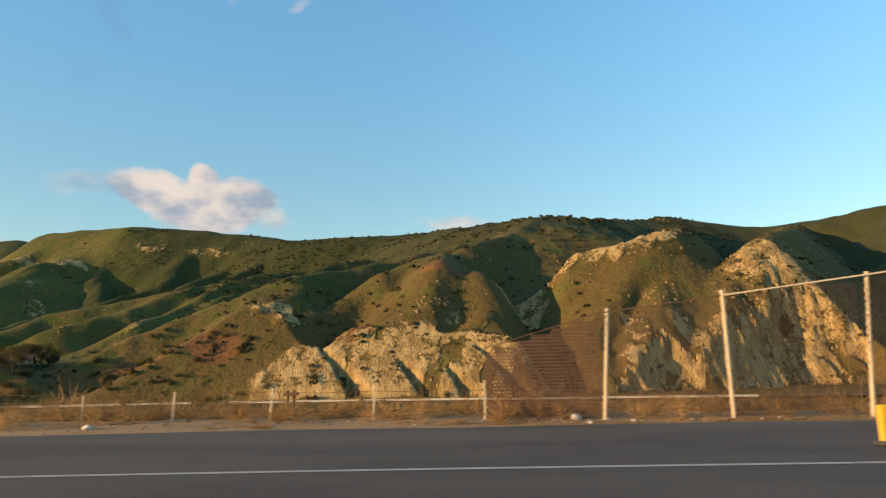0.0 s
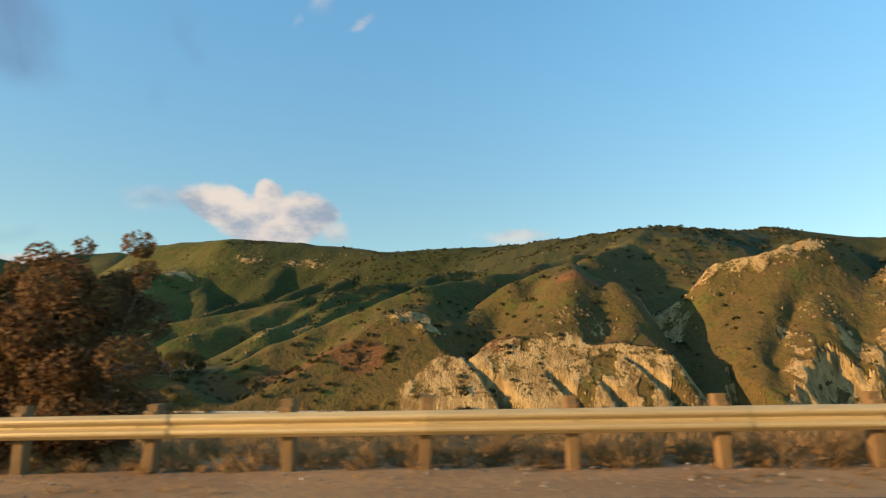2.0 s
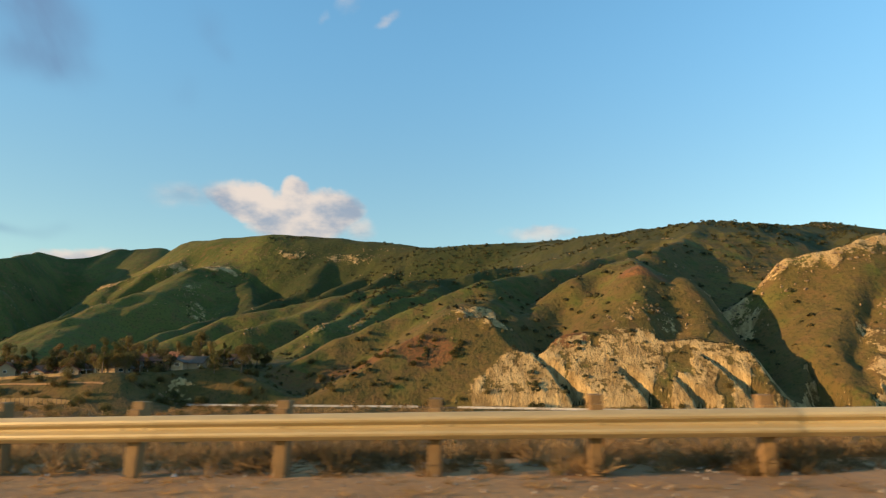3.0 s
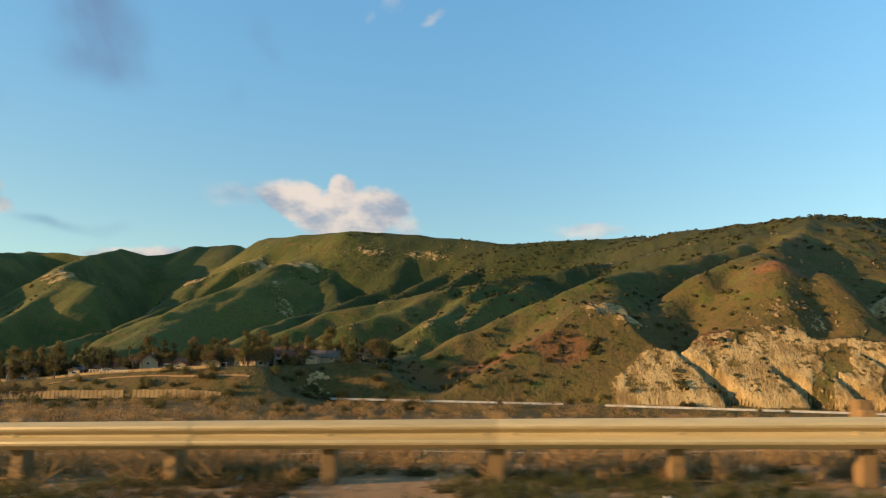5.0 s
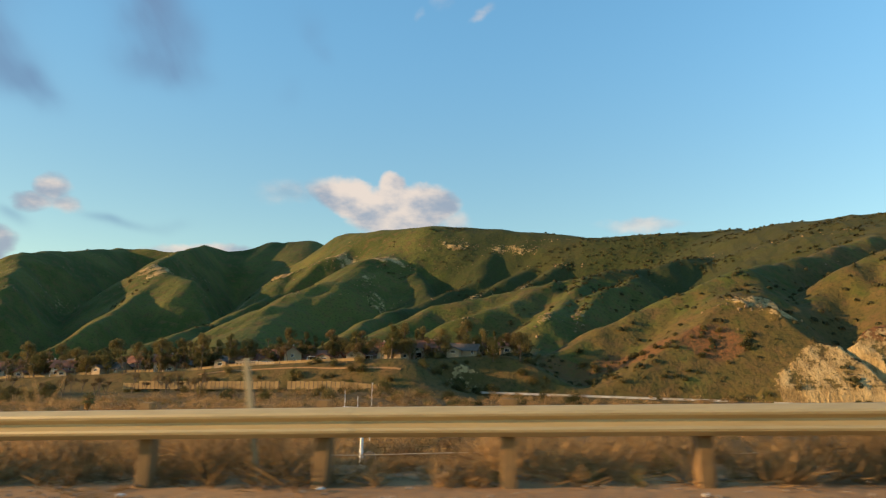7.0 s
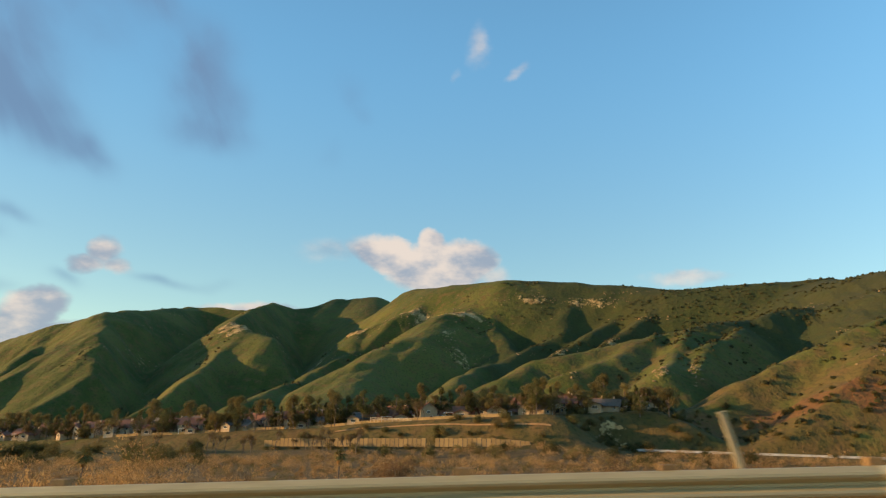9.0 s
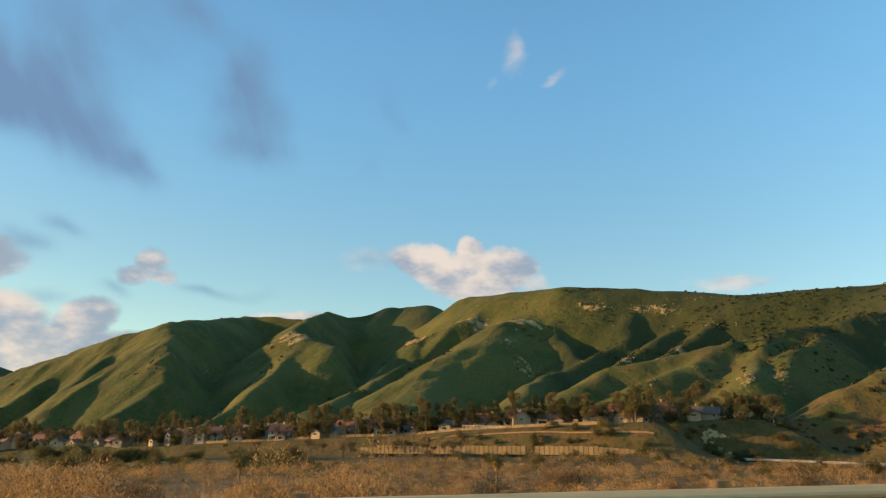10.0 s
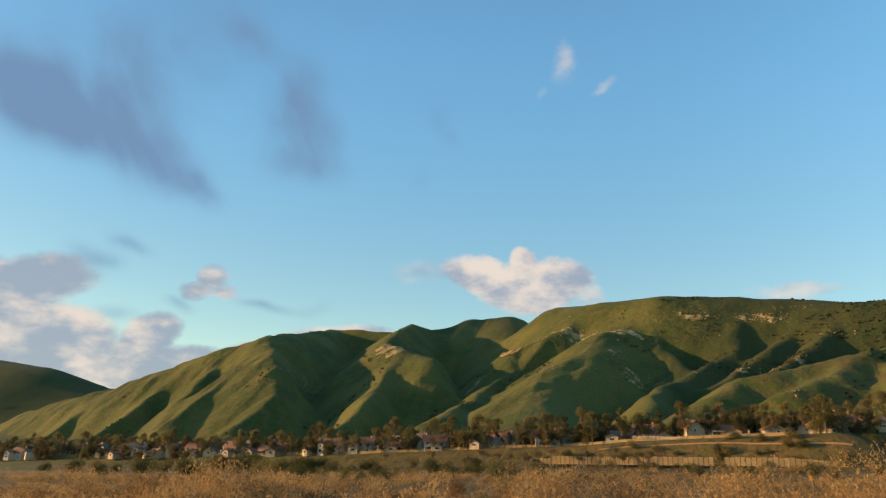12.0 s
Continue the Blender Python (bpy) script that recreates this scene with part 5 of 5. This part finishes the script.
    spots += [(rnd.uniform(-360, -180), rnd.uniform(225, 300), rnd.uniform(0.5, 1.1)) for _ in range(60)]
    spots += [(rnd.uniform(-180, 160), rnd.uniform(296, 324), rnd.uniform(0.4, 0.8)) for _ in range(26)]
    spots += [(rnd.uniform(-575, -500), rnd.uniform(214, 234), rnd.uniform(1.2, 1.9)) for _ in range(16)]
    spots += [(rnd.uniform(-490, -400), rnd.uniform(228, 240), rnd.uniform(0.8, 1.4)) for _ in range(10)]
    spots += [(rnd.uniform(-400, -270), rnd.uniform(262, 278), rnd.uniform(0.5, 1.0)) for _ in range(40)]
    spots += [(rnd.uniform(-262, -200), rnd.uniform(284, 320), rnd.uniform(0.35, 1.0)) for _ in range(60)]
    spots += [(rnd.uniform(-225, -108), rnd.uniform(316, 346), rnd.uniform(0.3, 0.75)) for _ in range(90)]
    spread(bushes, spots, rnd, 0.5)


build_trees()


def tri_mesh(name, points, mat):
    """Loose triangles, three points each, as one mesh."""
    n = len(points) // 3
    mesh = bpy.data.meshes.new(name)
    mesh.vertices.add(3 * n)
    mesh.vertices.foreach_set("co", points.astype(np.float32).ravel())
    mesh.loops.add(3 * n)
    mesh.loops.foreach_set("vertex_index", np.arange(3 * n, dtype=np.int32))
    mesh.polygons.add(n)
    mesh.polygons.foreach_set("loop_start", (np.arange(n) * 3).astype(np.int32))
    mesh.polygons.foreach_set("loop_total", np.full(n, 3, np.int32))
    mesh.update(calc_edges=True)
    mesh.materials.append(mat)
    return new(name, mesh)


def twig_patch(name, label, spots, mat, blades, width, seed, wide=0.66, loose=0.42, puff=False):
    """Dry brush: domes of fine stems that fan out from the root, joined into one mesh. spots: x, y, z, height."""
    rnd = np.random.RandomState(seed)
    spots = np.array(spots)
    m = len(spots) * blades
    base = np.repeat(spots[:, :3], blades, 0)
    tall = np.repeat(spots[:, 3], blades)
    flat = np.repeat(rnd.uniform(0.75, 1.35, len(spots)), blades)
    a, up = rnd.uniform(0, 6.283, m), rnd.uniform(0, 1, m) ** 0.95
    out = np.sqrt(1 - up * up)
    way = np.stack([np.cos(a) * out * wide * flat, np.sin(a) * out * wide * flat, up + 0.02], -1)
    tip = base + (way * rnd.uniform(0.62, 1.06, m)[:, None] + rnd.normal(0, 0.05, (m, 3))) * tall[:, None]
    start = base + way * (tall * rnd.uniform(0.05, 0.62, m))[:, None] + rnd.normal(0, 0.06, (m, 3)) * tall[:, None]
    if puff:
        # Rounded crowns of short twigs in place of long stems.
        lump = rnd.normal(0, 0.20, (len(spots), 7, 3)) * np.array([1, 1, 0.7])
        core = lump[np.repeat(np.arange(len(spots)), blades), rnd.randint(0, 7, m)]
        start = base + (core + np.array([0, 0, 0.52]) + way * np.array([0.62, 0.62, 0.40]) * rnd.uniform(0.45, 1.0, m)[:, None] - np.array([0, 0, 0.16])) * tall[:, None]
        start[:, 2] = np.maximum(start[:, 2], base[:, 2])
        tip = start + (way * 0.9 + rnd.normal(0, 0.6, (m, 3)) + np.array([0, 0, 0.35])) * np.minimum(0.10 * tall, 0.25)[:, None]
        loose = 0.0
    bent = rnd.normal(0, loose, (m, 3)) * tall[:, None] * 0.35
    tip = tip + bent
    along = tip - start
    side = np.cross(along, rnd.normal(size=(m, 3)))
    side /= np.linalg.norm(side, axis=1)[:, None] + 1e-9
    side *= (width * rnd.uniform(0.5, 1.4, m))[:, None]
    points = np.stack([start - side, start + side, tip], 1).reshape(-1, 3)
    return tagged(tri_mesh(name, points, mat), label, "brush", kind="stuff")


def build_brush():
    rnd = np.random.RandomState(5)

    def scatter(count, xa, xb, sa, sb, low, high, power=1.0, gaps=0.30):
        x = rnd.uniform(xa, xb, count)
        s = sa + (sb - sa) * rnd.uniform(0, 1, count) ** power
        y = rail_y(x) + s
        keep = value_noise(x / 11, y / 11, 7) + 0.25 * rnd.uniform(-1, 1, count) > gaps
        keep &= ~((x < -400) & (y > 178 + 14 * fbm(x / 30, 0 * x, 2, 8)))
        keep &= (y < 250) | (x > -225)
        keep &= y < 292
        # Open ground round the mast and the two palms.
        for px, py in ((-279.0, 117.3), (-337.5, 102.3)):
            if high > 2.4:
                keep &= ~((np.abs(x - px - 0.55 * (py - y)) < 3.5 + 0.22 * (py - y)) & (y < py + 3) & (y > py - 62))
        x, y = x[keep], y[keep]
        z = near_z(x, y)
        tall = rnd.uniform(low, high, len(x)) * (0.45 + 1.05 * value_noise(x / 16, y / 16, 15))
        # Low growth on the slope between the road and the mast.
        f = (y + 5.6) / 52.6
        open_slope = (f >= 0.45) & (f < 1.02) & (x < -136 - 46 * f + 1.2) & (x > -163 - 19 * f - 1.2)
        eye = road_z(-150.0) + 1.15
        for start in (-134.0, -145.6, -157.3):
            open_slope |= (f > 0) & (f < 0.45) & (np.abs(x - start - f * (-180.2 - start) - 0.4) < 1.1)
        tall = np.where(open_slope, np.minimum(tall, 0.85 * (eye + f * (-11.0 - eye) - z)), tall)
        keep = tall > 0.12
        return np.stack([x, y, z - 0.05, tall], -1)[keep]

    twig_patch("near_brush", "dry brown brush on the bank behind the guardrail", scatter(1600, -215, 24, 1.8, 24, 0.5, 1.4, 1.3), TWIG_BROWN, 190, 0.009, 41)
    twig_patch("bank_bushes", "rounded brown bushes on the bank beside the road", scatter(900, -460, -200, 6, 34, 0.7, 1.7, 1.0, 0.35), TWIG_BROWN, 420, 0.018, 55, 0.75, puff=True)
    twig_patch("bank_brush", "golden dry brush on the lower bank", scatter(3200, -560, 60, 14, 80, 1.0, 2.5, 1.0, 0.30), TWIG_GOLD, 190, 0.034, 42, 0.75, puff=True)
    twig_patch("wash_brush", "brown leafless willow brush in the river wash", scatter(6000, -680, 110, 45, 330, 1.5, 4.6, 1.0, 0.32), TWIG_BROWN, 170, 0.085, 43, 0.75, puff=True)
    twig_patch("wash_reeds", "golden reeds in the river wash", scatter(2200, -680, 110, 40, 310, 1.4, 4.4, 1.0, 0.36), TWIG_GOLD, 170, 0.085, 44, 0.7, puff=True)
    twig_patch("wash_shrubs", "low olive shrubs in the river wash", scatter(3600, -680, 110, 30, 330, 1.2, 3.4, 1.0, 0.2), LEAF_OLIVE, 120, 0.07, 46, 0.75, puff=True)
    twig_patch("verge_grass", "green and yellow grass tufts along the guardrail", scatter(2600, -236, 14, 0.1, 5.5, 0.12, 0.40), GRASS_BLADE, 40, 0.006, 45, 0.7)
    twig_patch("rail_brush", "low brown weeds and twigs close behind the guardrail", scatter(6200, -236, -12, 0.15, 3.2, 0.28, 0.75, 1.0, 0.10), TWIG_BROWN, 62, 0.011, 49, 0.75)
    x = rnd.uniform(-245, 12, 3600)
    y = pave_y(x) + 0.15 + rnd.uniform(0, 1, 3600) ** 0.7 * (rail_y(x) - pave_y(x) + 0.6)
    keep = value_noise(x / 2.3, y / 1.1, 35) > 0.5
    x, y = x[keep], y[keep]
    twig_patch("verge_straw", "dry straw and dead weeds lying on the dirt verge", np.stack([x, y, near_z(x, y) - 0.02, rnd.uniform(0.05, 0.16, len(x))], -1), TWIG_BROWN, 50, 0.004, 52, 1.6)
    x = rnd.uniform(-122, -76, 3600)
    y = pave_y(x) + 0.5 + rnd.uniform(0, 1, 3600) ** 0.7 * (rail_y(x) - pave_y(x) + 0.6)
    keep = value_noise(x / 1.7, y / 0.9, 33) > 0.35
    x, y = x[keep], y[keep]
    twig_patch("verge_weeds", "yellow-green weeds on the verge before the guardrail", np.stack([x, y, near_z(x, y) - 0.02, rnd.uniform(0.07, 0.24, len(x))], -1), GRASS_BLADE, 60, 0.006, 51, 1.0)
    twig_patch("willow_clumps", "tall golden willow clumps in the river wash", scatter(720, -640, -150, 40, 130, 2.6, 5.4, 1.0, 0.35), TWIG_GOLD, 1000, 0.04, 50, 0.72, puff=True)
    twig_patch("tall_willows", "tall golden leafless willows in the river wash", scatter(300, -620, -235, 55, 130, 5.2, 8.2, 1.0, 0.30), TWIG_GOLD, 2000, 0.070, 53, 0.62, puff=True)
    twig_patch("brown_willows", "tall brown leafless willows in the river wash", scatter(240, -620, -150, 50, 150, 4.2, 6.8, 1.0, 0.30), LEAF_RUST, 1700, 0.065, 54, 0.60, puff=True)
    x = rnd.uniform(-34, 34, 900)
    y = 13.2 + 9 * rnd.uniform(0, 1, 900) ** 1.4
    keep = y > rail_y(x) + 0.8
    x, y = x[keep], y[keep]
    z = near_z(x, y)
    twig_patch("fence_grass", "golden dry grass and brush along the wire fence", np.stack([x, y, z, rnd.uniform(0.25, 0.75, len(x))], -1), TWIG_GOLD, 90, 0.008, 47, 0.8)
    x, y = rnd.uniform(-44, 44, 700), rnd.uniform(17.0, 34.0, 700)
    keep = (y > rail_y(x) + 2.5) & (value_noise(x / 5, y / 5, 19) > 0.30) & (np.abs(x + 0.2545 * y) > 1.2) & (np.abs(x + 11.3) > 1.2)
    x, y = x[keep], y[keep]
    z = near_z(x, y)
    top = road_z(x) + 0.45 - 0.035 * (y - 17) - z
    twig_patch("fence_brush", "brown and golden brush rising behind the wire fence", np.stack([x, y, z, np.clip(top, 0.8, 3.0) * rnd.uniform(0.65, 1.1, len(x))], -1), TWIG_BROWN, 160, 0.014, 48, 0.55)


build_brush()


def build_scrub():
    """Dark scrub dotted over the hills, joined."""
    rnd = np.random.RandomState(9)
    # The second, upper right lot is added to darken slopes under cloud shade.
    x = np.concatenate([rnd.uniform(-1150, 330, 16000), rnd.uniform(-480, 330, 7000)])
    y = np.concatenate([rnd.uniform(318, 880, 16000), rnd.uniform(540, 880, 7000)])
    dense = value_noise(x / 45, y / 45, 3) + 0.5 * value_noise(x / 14, y / 14, 4)
    keep = dense + 0.30 * ease(-380, -200, x) + 0.22 * ease(560, 340, y) + 0.10 * ease(540, 640, y) * ease(-460, -330, x) > 1.09
    x, y = x[keep], y[keep]
    z = ground_height(x, y)[0]
    away = z > valley_z(x) + 6
    x, y, z = x[away], y[away], z[away]
    n, lumps = len(x), 14
    place = np.repeat(np.stack([x, y, z], -1), lumps, 0)
    size = np.repeat(0.35 + 1.9 * rnd.uniform(0, 1, n) ** 2.2, lumps)
    m = n * lumps
    way = rnd.normal(size=(m, 3))
    way /= np.linalg.norm(way, axis=1)[:, None]
    way[:, 2] = np.abs(way[:, 2]) * 0.8
    c = place + way * size[:, None]
    a = np.cross(way, rnd.normal(size=(m, 3)))
    a /= np.linalg.norm(a, axis=1)[:, None] + 1e-9
    b = np.cross(a, way)
    s = (size * rnd.uniform(0.35, 0.6, m))[:, None]
    verts = np.stack([c - a * s, c - b * s, c + a * s, c + b * s], 1).reshape(-1, 3)
    ob = add_mesh("hill_scrub", verts.tolist(), np.arange(m * 4).reshape(-1, 4).tolist(), SCRUB)
    tagged(ob, "dark low scrub dotted over the hillsides", "scrub", kind="stuff")


build_scrub()


def build_outcrops():
    """Broken rock standing out of the upper slopes, joined."""
    rnd = np.random.RandomState(14)
    places = []
    for bx, by, wx, wy, weight in ROCK:
        if by > 352 or (by < 310 and bx < -200):
            n = int(40 + 0.55 * wx * wy * weight)
            places.append(np.stack([rnd.normal(bx, 0.85 * wx, n), rnd.normal(by, 0.85 * wy, n), 0.25 + 0.95 * rnd.uniform(0, 1, n) ** 2.5], -1))
    x, y = rnd.uniform(-1100, 260, 26000), rnd.uniform(400, 900, 26000)
    z = ground_height(x, y)[0]
    band = np.abs((z + 10 * fbm(x / 70, y / 70, 3, 51)) % 48 - 24)
    keep = (band < 3.0) & (value_noise(x / 36, y / 36, 52) > 0.60) & (z > 40)
    places.append(np.stack([x[keep], y[keep], rnd.uniform(0.3, 1.1, keep.sum())], -1))
    spots = np.concatenate(places)
    x, y, size = spots.T
    z = ground_height(x, y)[0] - 0.4 * size
    gold = (1 + 5**0.5) / 2
    corner = np.array([(-1, gold, 0), (1, gold, 0), (-1, -gold, 0), (1, -gold, 0), (0, -1, gold), (0, 1, gold), (0, -1, -gold), (0, 1, -gold), (gold, 0, -1), (gold, 0, 1), (-gold, 0, -1), (-gold, 0, 1)]) / 1.9
    tri = np.array([(0, 11, 5), (0, 5, 1), (0, 1, 7), (0, 7, 10), (0, 10, 11), (1, 5, 9), (5, 11, 4), (11, 10, 2), (10, 7, 6), (7, 1, 8), (3, 9, 4), (3, 4, 2), (3, 2, 6), (3, 6, 8), (3, 8, 9), (4, 9, 5), (2, 4, 11), (6, 2, 10), (8, 6, 7), (9, 8, 1)])
    n = len(x)
    stretch = rnd.uniform(0.5, 1.6, (n, 1, 3)) * size[:, None, None]
    verts = np.stack([x, y, z], -1)[:, None] + corner[None] * stretch * rnd.uniform(0.6, 1.35, (n, 12, 1))
    faces = (np.arange(n)[:, None, None] * 12 + tri[None]).reshape(-1, 3)
    tagged(add_mesh("rock_outcrop", verts.reshape(-1, 3).tolist(), faces.tolist(), OUTCROP), "broken pale brown rock standing out of the grassy slopes", "rocks", kind="stuff")


build_outcrops()


def build_roadside_shrubs():
    """Rust-brown bushes close behind the rail, their crowns run together."""
    kinds = ((-54.7, 1.5, 4.45, 1.5, 0.34, 44000, "tall"), (-53.2, 1.6, 3.85, 1.5, 0.7, 42000, "broad"), (-51.5, 1.6, 3.95, 1.5, 0.8, 42000, "broad"), (-56.9, 1.3, 2.75, 1.0, 0.6, 16000, "low"))
    for k, (x, out, tall, wide, crest, leaves, name) in enumerate(kinds):
        rnd = random.Random(50 + k)
        y, turn = rail_spot(x, out)
        z = float(road_z(x)) - 0.45
        masses, limbs = [], []
        for j in range(46):
            a, r = rnd.uniform(0, 6.28), wide * rnd.uniform(0.05, 0.95)
            h = tall * rnd.uniform(0.14, 0.78)
            p = (r * math.cos(a), r * math.sin(a) * 0.45, h)
            masses.append((*p, wide * rnd.uniform(0.22, 0.36)))
            limbs.append(((0.1 * math.cos(a), 0.1 * math.sin(a), 0.1), p, 0.030, 0.007))
        for j in range(18):
            up = rnd.uniform(0.74, 1.0)
            p = (rnd.uniform(-crest, crest) * wide * (1.5 - up) * 1.6, rnd.uniform(-0.2, 0.2), tall * up)
            masses.append((*p, wide * rnd.uniform(0.09, 0.19)))
            limbs.append(((0, 0, 0.4), p, 0.022, 0.005))
        ob = tree_mesh_thing("rusty_shrub", f"{name} rust-brown leafy shrub close behind the guardrail", "shrub", "roadside shrubs",
                             [((0, 0, -0.3), (0, 0, 0.5), 0.08, 0.05)], limbs, masses, leaves, 0.040, LEAF_RUST, 60 + k)
        ob.matrix_world = pose(x, y, z, 0, 0, turn)


build_roadside_shrubs()


def build_gravel():
    """Gravel and litter on the verge, joined."""
    rnd = np.random.RandomState(12)
    for name, label, count, low, high, mat in (("gravel", "small stones scattered on the dirt verge", 7000, 0.006, 0.030, STONE), ("litter", "pale scraps of litter on the verge", 70, 0.015, 0.05, LITTER)):
        x = rnd.uniform(-240, 15, count)
        t = rnd.uniform(0, 1, count) ** 0.7
        y = pave_y(x) + 0.1 + t * (rail_y(x) - pave_y(x) + 1.0)
        z = road_z(x) + 0.015
        s = rnd.uniform(low, high, count)
        corner = np.array([(1, 0, 0), (0, 1, 0), (-1, 0, 0), (0, -1, 0), (0, 0, 0.8), (0, 0, -0.6)])
        verts = np.stack([x, y, z], -1)[:, None] + corner[None] * (s[:, None, None] * rnd.uniform(0.6, 1.5, (count, 6, 1)))
        tri = np.array([(0, 1, 4), (1, 2, 4), (2, 3, 4), (3, 0, 4), (1, 0, 5), (2, 1, 5), (3, 2, 5), (0, 3, 5)])
        faces = (np.arange(count)[:, None, None] * 6 + tri[None]).reshape(-1, 3)
        tagged(add_mesh(name, verts.reshape(-1, 3).tolist(), faces.tolist(), mat), label, name, kind="stuff")


build_gravel()
